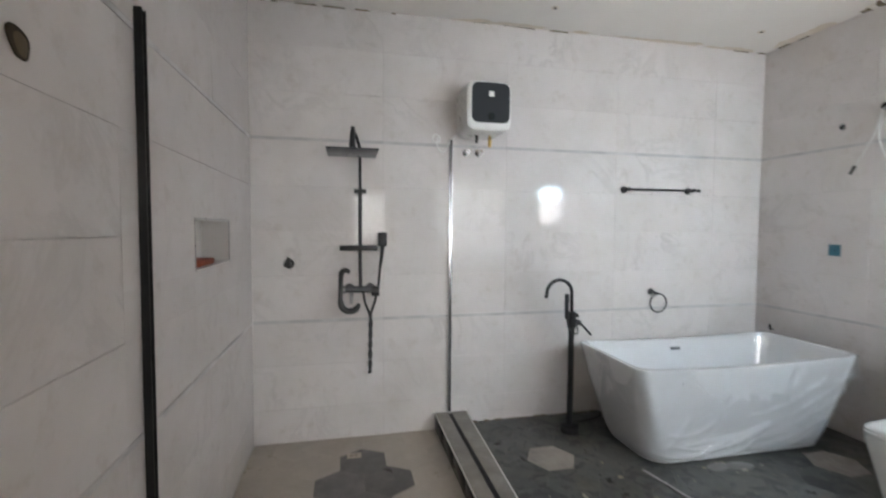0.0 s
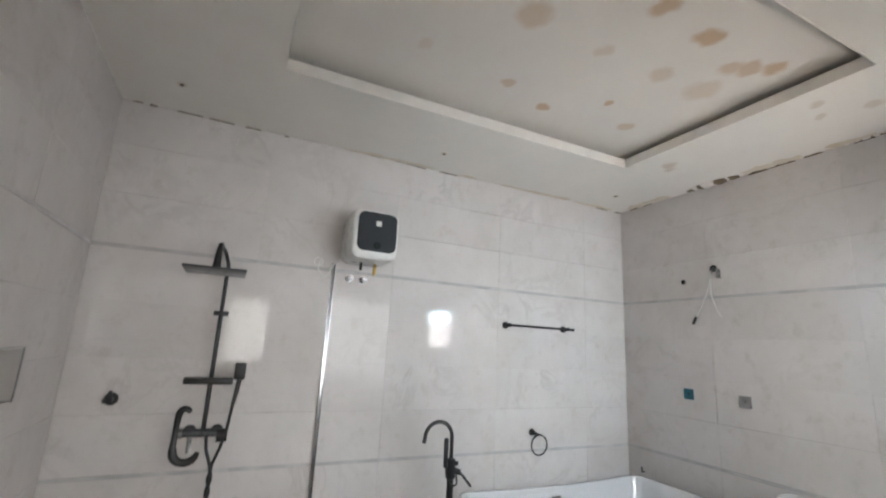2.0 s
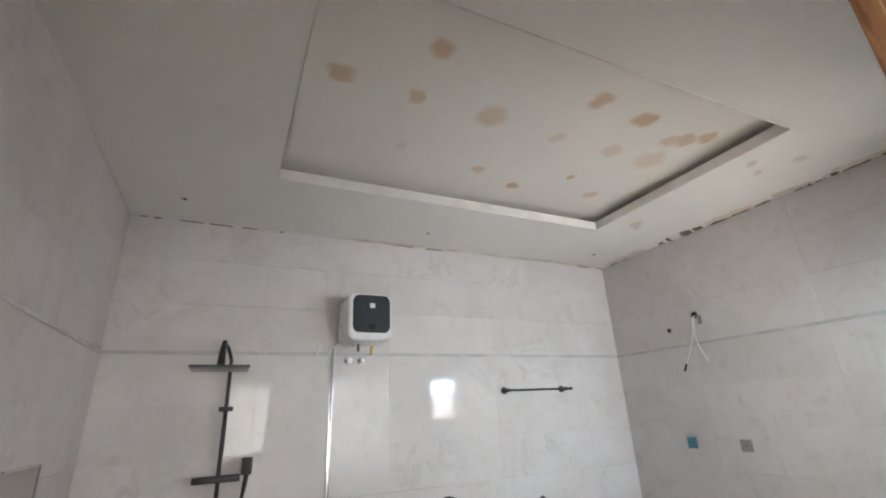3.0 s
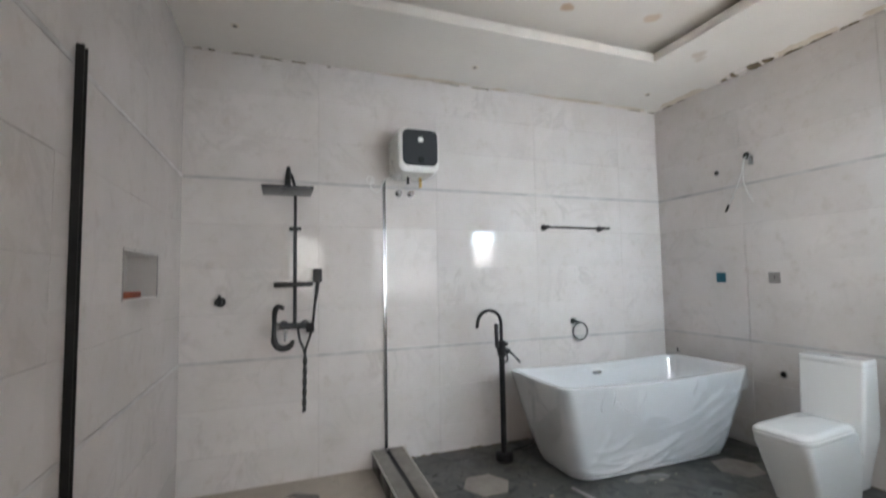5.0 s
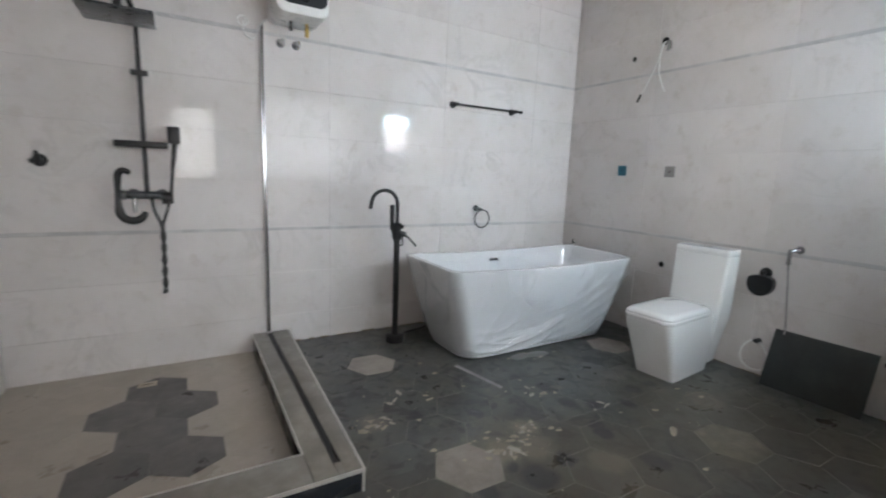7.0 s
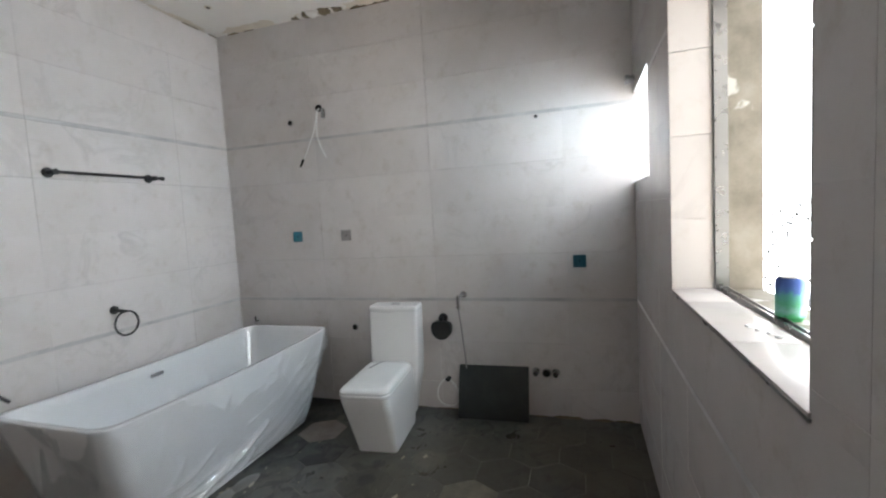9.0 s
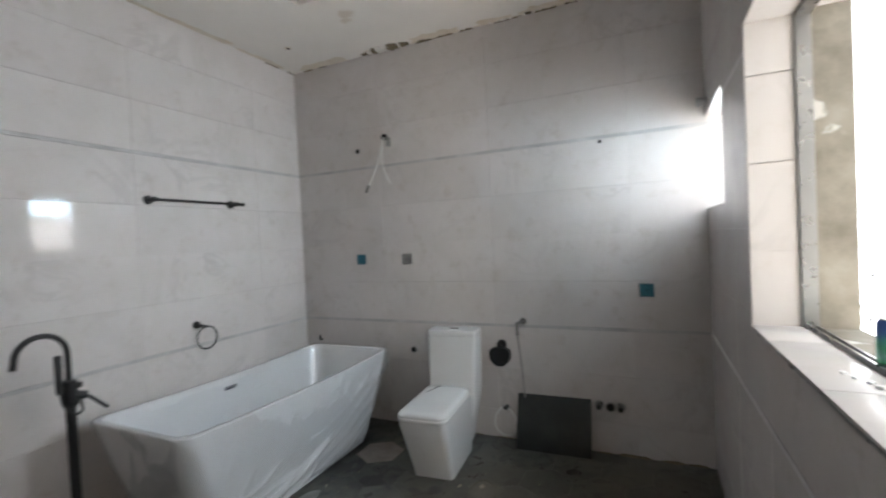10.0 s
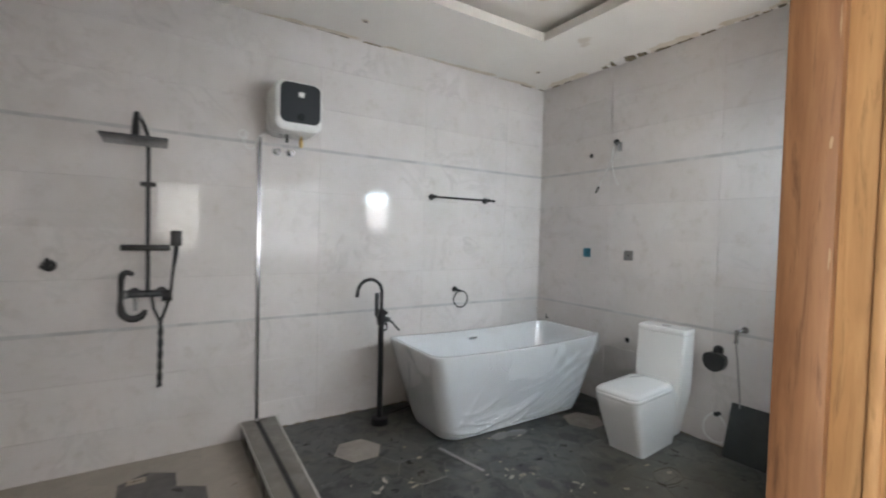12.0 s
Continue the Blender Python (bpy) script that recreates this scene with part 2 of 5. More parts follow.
M["paint"] = plain("cream_wall_paint", (0.62, 0.59, 0.54), 0.6)
M["roomfloor"] = plain("grey_screed", (0.30, 0.29, 0.27), 0.7, dirt=0.4)
M["ground"] = plain("pale_dry_ground", (0.45, 0.41, 0.35), 0.9, dirt=0.4)
M["niche"] = plain("grey_niche_tile", (0.62, 0.59, 0.565), 0.35, vary=0.15, dirt=0.5)
M["mould"] = plain("mouldy_board_edge", (0.22, 0.175, 0.11), 0.95, vary=0.6, dirt=0.8, dirt_colour=(0.4, 0.33, 0.22))
M["black"] = plain("matt_black_metal", (0.018, 0.018, 0.019), 0.38, 0.3, dirt=0.25, dirt_colour=(0.09, 0.085, 0.08))
M["blackgloss"] = plain("black_glass_panel", (0.02, 0.022, 0.025), 0.15, 0.0, vary=0.05, bump=0.0)
M["slab"] = plain("dark_slate_panel", (0.022, 0.026, 0.026), 0.42, vary=0.3, dirt=0.3, dirt_colour=(0.07, 0.07, 0.065))
M["graphite"] = plain("graphite_front_panel", (0.045, 0.05, 0.055), 0.3, bump=0.0, vary=0.05)
M["chrome"] = plain("chrome", (0.42, 0.42, 0.43), 0.22, 1.0, bump=0.02)
M["alu"] = plain("brushed_aluminium", (0.36, 0.36, 0.355), 0.3, 1.0, dirt=0.3)
M["trimmetal"] = plain("satin_edge_trim", (0.72, 0.70, 0.66), 0.4, 0.6, dirt=0.3)
M["brass"] = plain("brass", (0.6, 0.42, 0.16), 0.3, 1.0)
M["ceramic"] = plain("white_ceramic", (0.79, 0.79, 0.78), 0.08, bump=0.0, vary=0.02)
M["acrylic"] = plain("white_acrylic", (0.88, 0.895, 0.91), 0.16, bump=0.01, vary=0.03)
M["plastic"] = plain("white_plastic", (0.80, 0.80, 0.78), 0.3, vary=0.04)
M["curbtop"] = plain("grey_stone_curb", (0.26, 0.24, 0.205), 0.4, vary=0.35, dirt=0.5, dirt_colour=(0.36, 0.34, 0.3))
M["curbface"] = plain("black_polished_tile", (0.018, 0.022, 0.028), 0.12, vary=0.3, dirt=0.25, dirt_colour=(0.12, 0.12, 0.11))
M["bluebox"] = plain("blue_socket_box", (0.03, 0.17, 0.24), 0.5, vary=0.3)
M["greybox"] = plain("grey_socket_box", (0.36, 0.34, 0.33), 0.6, vary=0.3)
M["hole"] = plain("dark_pipe_hole", (0.012, 0.011, 0.01), 0.9)
M["debris"] = plain("plaster_crumbs", (0.46, 0.41, 0.31), 0.9, vary=0.3)
M["mortar"] = plain("dirty_mortar", (0.24, 0.20, 0.135), 0.95, vary=0.4, bump=0.3, dirt=0.6, dirt_colour=(0.10, 0.08, 0.055))
M["redpipe"] = plain("red_clay_block", (0.36, 0.10, 0.05), 0.8, vary=0.4)
M["sill"] = marble_tile("sill_tile", (0.62, 0.59, 0.565), (0.54, 0.515, 0.49), 0.2)
M["wood"] = wood("raw_door_wood", (0.17, 0.075, 0.032), (0.31, 0.16, 0.075))
M["woodpale"] = wood("pale_door_wood", (0.36, 0.19, 0.08), (0.54, 0.33, 0.15))
M["chipped"] = wood("splintered_wood", (0.34, 0.22, 0.12), (0.46, 0.33, 0.20))
M["rubber"] = plain("black_hose", (0.02, 0.02, 0.02), 0.45)
M["white_wire"] = plain("white_cable", (0.8, 0.8, 0.78), 0.4)
M["cavity"] = plain("broken_block_cavity", (0.085, 0.065, 0.04), 0.95, vary=0.6, dirt=0.5, dirt_colour=(0.03, 0.025, 0.02))
M["splash"] = plain("dried_plaster", (0.52, 0.48, 0.40), 0.9, vary=0.35, dirt=0.5, dirt_colour=(0.25, 0.22, 0.17))
M["dustcable"] = plain("dusty_cable", (0.19, 0.17, 0.125), 0.8, vary=0.3)
M["panelgrey"] = plain("smoked_front_panel", (0.04, 0.046, 0.052), 0.22, grain=3.0, bump=0.0, vary=0.04)
M["filler"] = plain("cream_filler", (0.62, 0.54, 0.43), 0.9, vary=0.3, dirt=0.5, dirt_colour=(0.42, 0.34, 0.24))
M["palespot"] = plain("dried_pale_wash", (0.27, 0.27, 0.25), 0.35, vary=0.35, dirt=0.5, dirt_colour=(0.14, 0.14, 0.13))
M["damp"] = plain("damp_stained_paint", (0.80, 0.73, 0.62), 0.8, grain=60.0, vary=0.12, dirt=0.7, dirt_colour=(0.56, 0.45, 0.30))
M["brown"] = plain("rust_stain", (0.35, 0.24, 0.12), 0.8)


def can_paint():
    m = Mat("printed_can")
    tc = m.node("ShaderNodeTexCoord")
    sep = m.node("ShaderNodeSeparateXYZ")
    m.link(tc.outputs["Generated"], sep.inputs[0])
    n = m.noise(tc.outputs["Generated"], 4.0, 3)
    add = m.node("ShaderNodeMath")
    m.link(sep.outputs["Z"], add.inputs[0])
    mul = m.node("ShaderNodeMath")
    mul.operation = "MULTIPLY"
    mul.inputs[1].default_value = 0.3
    m.link(n, mul.inputs[0])
    m.link(mul.outputs[0], add.inputs[1])
    m.base(m.ramp(add.outputs[0], [(0.0, (0.05, 0.40, 0.12)), (0.25, (0.06, 0.44, 0.16)), (0.40, (0.22, 0.50, 0.44)), (0.56, (0.08, 0.36, 0.20)), (0.74, (0.08, 0.32, 0.28)), (0.84, (0.06, 0.15, 0.40)), (1.0, (0.05, 0.11, 0.36))]))
    m.metal(0.2)
    m.rough(0.3)
    return m.m


def wrap_film():
    """Clear plastic film: mostly see-through, with a glossy wrinkled skin."""
    m = Mat("clear_plastic_film")
    t = m.t
    tr = m.node("ShaderNodeBsdfTransparent")
    gl = m.node("ShaderNodeBsdfGlossy", Roughness=0.035)
    fr = m.node("ShaderNodeLayerWeight", Blend=0.25)
    lo = m.node("ShaderNodeMapRange")
    lo.inputs["To Min"].default_value, lo.inputs["To Max"].default_value = 0.26, 0.8
    mx = m.node("ShaderNodeMixShader", Fac=0.3)
    tc = m.node("ShaderNodeTexCoord")
    b = m.node("ShaderNodeBump", Strength=0.3, Distance=0.02)
    m.link(m.noise(tc.outputs["Object"], 5.0, 2, 0.4, 1.2), b.inputs["Height"])
    m.link(b.outputs["Normal"], gl.inputs["Normal"])
    m.link(b.outputs["Normal"], fr.inputs["Normal"])
    m.link(fr.outputs["Facing"], lo.inputs["Value"])
    m.link(lo.outputs[0], mx.inputs[0])
    m.link(tr.outputs[0], mx.inputs[1])
    df = m.node("ShaderNodeBsdfDiffuse", Color=(0.93, 0.94, 0.95, 1))
    m.link(b.outputs["Normal"], df.inputs["Normal"])
    skin = m.node("ShaderNodeMixShader", Fac=0.66)
    m.link(df.outputs[0], skin.inputs[1])
    m.link(gl.outputs[0], skin.inputs[2])
    m.link(skin.outputs[0], mx.inputs[2])
    m.link(mx.outputs[0], t.nodes["Material Output"].inputs["Surface"])
    return m.m


def glowing_wall(name, glow, speck, wall=(0.78, 0.81, 0.84)):
    """Speckled render for the backdrops outside the window; its sunlight is emission put into the material."""
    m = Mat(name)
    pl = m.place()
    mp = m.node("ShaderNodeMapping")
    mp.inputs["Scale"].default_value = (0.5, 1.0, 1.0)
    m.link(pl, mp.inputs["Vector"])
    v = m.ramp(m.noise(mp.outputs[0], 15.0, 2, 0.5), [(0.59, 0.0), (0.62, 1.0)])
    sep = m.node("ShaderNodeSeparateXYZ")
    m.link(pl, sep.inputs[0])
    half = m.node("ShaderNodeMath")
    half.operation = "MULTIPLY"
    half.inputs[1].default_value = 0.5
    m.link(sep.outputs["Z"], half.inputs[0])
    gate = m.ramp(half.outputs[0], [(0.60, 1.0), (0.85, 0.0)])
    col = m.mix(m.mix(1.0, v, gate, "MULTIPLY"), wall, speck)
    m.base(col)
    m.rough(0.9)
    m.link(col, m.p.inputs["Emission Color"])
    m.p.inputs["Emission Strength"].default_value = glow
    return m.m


M["can"] = can_paint()
M["film"] = wrap_film()
# emission replaces sun on these walls and sends daylight into the room
M["facade"] = glowing_wall("glowing_facade", 2.9, (0.2, 0.2, 0.22))
M["fence"] = glowing_wall("glowing_speckled_wall", 2.0, (0.02, 0.02, 0.02))
# strong warm emission for an added strip outside, not a real wall
M["return"] = glowing_wall("added_glow_strip", 9.0, (0.80, 0.70, 0.60), (0.86, 0.76, 0.66))
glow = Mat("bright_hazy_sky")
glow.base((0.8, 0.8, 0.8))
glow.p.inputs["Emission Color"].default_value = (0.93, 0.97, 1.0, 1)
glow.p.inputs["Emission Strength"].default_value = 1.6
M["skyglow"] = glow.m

# ---- mesh helpers ----


def finish(bm, name, material, smooth=True):
    me = bpy.data.meshes.new(name)
    bmesh.ops.recalc_face_normals(bm, faces=bm.faces)
    bm.to_mesh(me)
    bm.free()
    me.materials.append(material)
    if smooth:
        me.polygons.foreach_set("use_smooth", [True] * len(me.polygons))
        me.set_sharp_from_angle(angle=radians(38))
    return me


def part(name, bm, material, parent, label=""):
    ob = new(name, finish(bm, name, material))
    ob.parent = parent
    return tagged(ob, label)


def thing(name, label, category, group="", m=None):
    ob = new(name)
    if m is not None:
        ob.matrix_world = m
    ob.empty_display_size = 0.1
    return tagged(ob, label, category, group)


def solid(name, bm, material, label, category, kind="", group=""):
    return tagged(new(name, finish(bm, name, material)), label, category, group, kind)


def box(x0, x1, y0, y1, z0, z1, bevel=0.0, bm=None, seg=2):
    bm = bm or bmesh.new()
    r = bmesh.ops.create_cube(bm, size=1.0)
    for v in r["verts"]:
        v.co = Vector((x0 + (v.co.x + 0.5) * (x1 - x0), y0 + (v.co.y + 0.5) * (y1 - y0), z0 + (v.co.z + 0.5) * (z1 - z0)))
    if bevel:
        edges = {e for v in r["verts"] for e in v.link_edges}
        bmesh.ops.bevel(bm, geom=list(edges), offset=bevel, segments=seg, profile=0.5, affect="EDGES")
    return bm


def loft(rings, cap0=True, cap1=True, bm=None):
    bm = bm or bmesh.new()
    vs = [[bm.verts.new(p) for p in ring] for ring in rings]
    n = len(rings[0])
    for a, b in zip(vs, vs[1:]):
        for i in range(n):
            bm.faces.new((a[i], a[(i + 1) % n], b[(i + 1) % n], b[i]))
    if cap0:
        bm.faces.new(list(reversed(vs[0])))
    if cap1:
        bm.faces.new(vs[-1])
    return bm


def tube(points, radius, sides=10, bm=None, caps=True):
    """A round tube along points; radius is a number or one for each point."""
    pts = [Vector(p) for p in points]
    rings, up = [], None
    for i, p in enumerate(pts):
        d = (pts[min(i + 1, len(pts) - 1)] - pts[max(i - 1, 0)]).normalized()
        if up is None:
            up = d.orthogonal().normalized()
        up = (up - d * up.dot(d)).normalized()
        side = d.cross(up)
        r = radius[i] if isinstance(radius, (list, tuple)) else radius
        rings.append([p + (up * math.cos(a) + side * math.sin(a)) * r for a in (2 * math.pi * k / sides for k in range(sides))])
    return loft(rings, caps, caps, bm)


def smooth(points, n=6):
    """A Catmull-Rom curve through the points."""
    pts = [Vector(p) for p in points]
    pts = [pts[0]] + pts + [pts[-1]]
    out = []
    for a, b, c, d in zip(pts, pts[1:], pts[2:], pts[3:]):
        for k in range(n):
            t = k / n
            out.append(0.5 * (2 * b + (c - a) * t + (2 * a - 5 * b + 4 * c - d) * t * t + (3 * b - a - 3 * c + d) * t ** 3))
    return out + [pts[-1]]


def arc(c, r, a0, a1, n, axes=((1, 0, 0), (0, 0, 1))):
    u, v = Vector(axes[0]), Vector(axes[1])
    return [Vector(c) + u * r * math.cos(a) + v * r * math.sin(a) for a in (radians(a0 + (a1 - a0) * k / n) for k in range(n + 1))]


def rounded(cx, cy, w, d, r, z, n=6):
    """A rounded rectangle as a ring of points at height z."""
    pts = []
    for sx, sy, a in ((1, 1, 0), (-1, 1, 90), (-1, -1, 180), (1, -1, 270)):
        for k in range(n + 1):
            t = radians(a + 90 * k / n)
            pts.append((cx + sx * (w / 2 - r) + r * math.cos(t), cy + sy * (d / 2 - r) + r * math.sin(t), z))
    return pts


def minus(rect, hole):
    """The parts of a rectangle (u0, u1, v0, v1) that lie outside another."""
    u0, u1, v0, v1 = rect
    a, b, c, d = hole
    if b <= u0 or a >= u1 or d <= v0 or c >= v1:
        return [rect]
    out = []
    if c > v0:
        out.append((u0, u1, v0, c))
    if d < v1:
        out.append((u0, u1, d, v1))
    m0, m1 = max(v0, c), min(v1, d)
    if a > u0:
        out.append((u0, a, m0, m1))
    if b < u1:
        out.append((b, u1, m0, m1))
    return out


def without(rects, holes):
    for h in holes:
        rects = [r for q in rects for r in minus(q, h)]
    return rects


# ---- the shell ----
W, F, H = 4.03, -3.035, 2.88
FZ = -0.02  # level of the room's floor
DOOR = (0.40, 1.46, -0.2, 2.12)
SMALL = (3.41, 4.03, 1.50, 2.046)
BIG = (1.83, 2.90, 1.045, 2.10)
NICHE = (-1.11, -0.57, 1.232, 1.45)
OUT = -3.325
ROWS_Z = [-0.06, 0.18, 0.48, 0.77, None, 0.79, 1.09, 1.39, 1.69, 1.99, None, 2.01, 2.31, 2.61, 2.88]


def wall_body(name, rects, axis, a, b, label):
    bm = bmesh.new()
    for u0, u1, v0, v1 in rects:
        if axis == "y":
            box(u0, u1, a, b, v0, v1, bm=bm)
        else:
            box(a, b, u0, u1, v0, v1, bm=bm)
    me = finish(bm, name, M["grout"], smooth=False)
    return tagged(new(name, me), label, "wall", kind="structure")


T = 0.008
wall_back = wall_body("wall_back", [(-0.2, W + 0.2, -0.2, 3.1)], "y", T, 0.2, "back wall clad in white marble-look tiles")
wall_left = wall_body("wall_left", without([(F - 0.3, T, -0.2, 3.1)], [NICHE]), "x", -0.2, -T, "side wall of white marble-look tiles with a niche")
wall_right = wall_body("wall_right", [(OUT, T, -0.2, 3.1)], "x", W + T, W + 0.2, "side wall of white marble-look tiles with open wiring")
wall_front = wall_body("wall_front", without([(0.0, W + T, -0.2, 3.1)], [DOOR, SMALL, BIG]), "y", OUT, F - T, "window wall of white marble-look tiles")

# ---- ceiling ----
TR = (0.83, 3.205, -2.23, -0.81)
bm = bmesh.new()
for u0, u1, v0, v1 in without([(0.0, W, F, 0.0)], [TR]):
    box(u0, u1, v0, v1, H, H + 0.012, bm=bm)
box(-0.2, W + 0.2, OUT, 0.2, H + 0.24, H + 0.36, bm=bm)
ceiling = solid("ceiling", bm, M["ceiling"], "white painted board ceiling with water marks", "ceiling", "structure")
bm = box(TR[0] - 0.16, TR[1] + 0.16, TR[2] - 0.16, TR[3] + 0.16, H + 0.115, H + 0.13)
solid("ceiling_recess", bm, M["tray"], "recessed ceiling panel with brown water stains", "ceiling", "structure")
bm = bmesh.new()
x0, x1, y0, y1 = TR
e = 0.004
for r in ((x0 + e, x1 - e, y1 - e, y1 - 0.0005), (x0 + e, x1 - e, y0 + 0.0005, y0 + e), (x0 + 0.0005, x0 + e, y0 + 0.0005, y1 - 0.0005), (x1 - e, x1 - 0.0005, y0 + 0.0005, y1 - 0.0005)):
    box(*r, H - 0.005, H + 0.06, bm=bm)
for r in ((x0 - 0.16, x1 + 0.16, y1 + 0.16, y1 + 0.17), (x0 - 0.16, x1 + 0.16, y0 - 0.17, y0 - 0.16), (x0 - 0.17, x0 - 0.16, y0 - 0.17, y1 + 0.17), (x1 + 0.16, x1 + 0.17, y0 - 0.17, y1 + 0.17)):
    box(*r, H + 0.012, H + 0.115, bm=bm)
solid("trim_ceiling_recess", bm, M["lip"], "white painted lip round the ceiling recess", "moulding", "structure")

# ---- bedroom behind the door and the outside ----
bm = bmesh.new()
for r in ((-2.2, 1.62, -6.9, -6.7), (-2.4, -2.2, -6.9, OUT), (1.62, 1.76, -6.9, OUT - 0.002)):
    for q in without([(r[0], r[1], -0.2, 3.1)], [(0.76, 1.44, 0.98, 2.22)] if r[3] == -6.7 else []):
        box(q[0], q[1], r[2], r[3], q[2], q[3], bm=bm)
box(-2.4, -0.2, OUT - 0.15, OUT, -0.2, 3.1, bm=bm)
solid("wall_bedroom", bm, M["paint"], "cream painted walls of the room behind the door", "wall", "structure")
solid("floor_bedroom", box(-2.4, 1.62, -6.9, OUT, -0.15, -0.01), M["roomfloor"], "grey screed floor behind the door", "floor", "structure")
solid("ceiling_bedroom", box(-2.4, 1.76, -6.9, OUT, 2.95, 3.1), M["lip"], "white ceiling of the room behind the door", "ceiling", "structure")
solid("backdrop_facade", box(1.9, 3.3, -5.6, -5.5, -0.3, 6.0), M["facade"], "wall of the neighbouring house, glowing in place of sunlight", "facade", "structure")
# unseen glow strip, added to cast the lit band on the right wall
solid("backdrop_glow_strip", box(1.762, 1.775, -4.62, -4.22, -0.25, 1.45), M["return"], "unseen glowing strip added outside to light a band of tiles", "facade", "structure")
# wider unseen glow panel, added to brighten the right wall towards its corner
solid("backdrop_glow_panel", box(1.762, 1.775, -5.45, -4.63, 0.0, 3.0), M["facade"], "unseen glowing panel added outside to brighten the side wall", "facade", "structure")
solid("backdrop_fence", box(3.3, 14.0, -5.6, -5.5, -0.3, 2.2), M["fence"], "speckled boundary wall outside, glowing in place of sunlight", "facade", "structure")
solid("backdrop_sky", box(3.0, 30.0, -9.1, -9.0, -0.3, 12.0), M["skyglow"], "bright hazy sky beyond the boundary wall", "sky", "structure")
solid("ground", box(-60, 60, -60, 60, -0.6, -0.25), M["ground"], "bare pale ground outside the house", "ground", "structure")

# ---- floors ----
solid("floor_base", box(0.0, W, F - 0.29, 0.0, -0.24, -0.065), M["roomfloor"], "grey screed under the floor tiles", "floor", "structure")
shower_floor = tagged(new("floor_shower", finish(box(0.001, 1.25, -1.49, -0.001, -0.064, -0.0508), "floor_shower", M["beigegrout"], False)), "beige hexagonal shower floor with a cluster of grey tiles", "floor", kind="structure")


def clip(poly, x0, x1, y0, y1):
    for ax, lim, keep in ((0, x0, 1), (0, x1, -1), (1, y0, 1), (1, y1, -1)):
        out = []
        for i, p in enumerate(poly):
            q = poly[(i + 1) % len(poly)]
            a, b = (p[ax] - lim) * keep, (q[ax] - lim) * keep
            if a >= 0:
                out.append(p)
            if a * b < 0:
                t = a / (a - b)
                out.append((p[0] + (q[0] - p[0]) * t, p[1] + (q[1] - p[1]) * t))
        poly = out
        if len(poly) < 3:
            return []
    return poly


def hex_mesh(poly, c, depth, material, e=0.0025):
    def shrink(s):
        return [(p[0] - c[0]) * s for p in poly], [(p[1] - c[1]) * s for p in poly]
    rings = []
    for s, z in ((1.0, -depth), (1.0, -e), (1 - e * 7, 0.0)):
        xs, ys = shrink(s)
        rings.append([(x, y, z) for x, y in zip(xs, ys)])
    return finish(loft(rings, False, True), "hexagon_tile", material, smooth=False)


def hex_floor(parent, origin, width, bounds, z, pick, gap, tilt=0.0012, turned=False):
    """Hexagons of the given width over bounds, as parts of parent; their points along y, or along x when turned."""
    R = width / math.sqrt(3)
    full = {}
    nx, ny = 18, 18
    rnd = random.Random(5)
    for j in range(-ny, ny + 1):
        for i in range(-nx, nx + 1):
            cx, cy = origin[0] + (i + 0.5 * (j % 2)) * width, origin[1] + j * 1.5 * R
            r = R - gap
            if turned:
                cx, cy = origin[0] + j * 1.5 * R, origin[1] + (i + 0.5 * (j % 2)) * width
            a0 = math.pi / 2 if turned else 0.0
            poly = [(cx + r * math.sin(a0 + k * math.pi / 3), cy + r * math.cos(a0 + k * math.pi / 3)) for k in range(6)]
            cut = clip(poly, *bounds)
            if len(cut) < 3:
                continue
            mat = pick(cx, cy)
            whole = len(cut) == 6 and all(abs(a[0] - b[0]) + abs(a[1] - b[1]) < 1e-6 for a, b in zip(cut, poly))
            if whole:
                if mat not in full:
                    full[mat] = hex_mesh(poly, (cx, cy), 0.01, M[mat], gap * 1.6)
                me, c = full[mat], (cx, cy)
            else:
                c = (sum(p[0] for p in cut) / len(cut), sum(p[1] for p in cut) / len(cut))
                me = hex_mesh(cut, c, 0.01, M[mat], gap * 1.6)
            ob = new("hexagon_tile", me)
            ob.location = (c[0], c[1], z + rnd.uniform(-0.0006, 0.0006))
            ob.rotation_euler = (rnd.gauss(0, tilt), rnd.gauss(0, tilt), 0)
            ob.parent = parent


# ---- shower curb ----
CI, CO_, CFI, CFO, CZ = 1.235, 1.415, -1.47, -1.655, 0.072
curb = thing("shower_curb", "low grey stone shower curb with black tiled faces", "shower curb")
bm = bmesh.new()
box(CI + 0.01, CO_ - 0.01, CFO + 0.01, -0.002, -0.075, CZ - 0.012, bm=bm)
box(0.002, CI + 0.01, CFO + 0.01, CFI - 0.01, -0.075, CZ - 0.012, bm=bm)
part("curb_core", bm, M["darkgrout"], curb)
SLOT = (1.325, 1.352)
part("top_slab", box(CI, SLOT[0], CFO, -0.003, CZ - 0.012, CZ, 0.002), M["curbtop"], curb)
part("top_slab", box(SLOT[1], CO_, CFO, -0.003, CZ - 0.012, CZ, 0.002), M["curbtop"], curb)
part("top_slab", box(SLOT[0], SLOT[1], CFO, -1.575, CZ - 0.012, CZ, 0.0), M["curbtop"], curb)
part("top_slab", box(0.003, CI - 0.002, CFO, CFI, CZ - 0.012, CZ, 0.002), M["curbtop"], curb)
for k in range(6):
    a = 0.01 + k * (CO_ - 0.02) / 6
    part("face_tile", box(a + 0.001, a + (CO_ - 0.02) / 6 - 0.001, CFO - 0.002, CFO + 0.01, FZ, CZ - 0.014, 0.001), M["curbface"], curb)
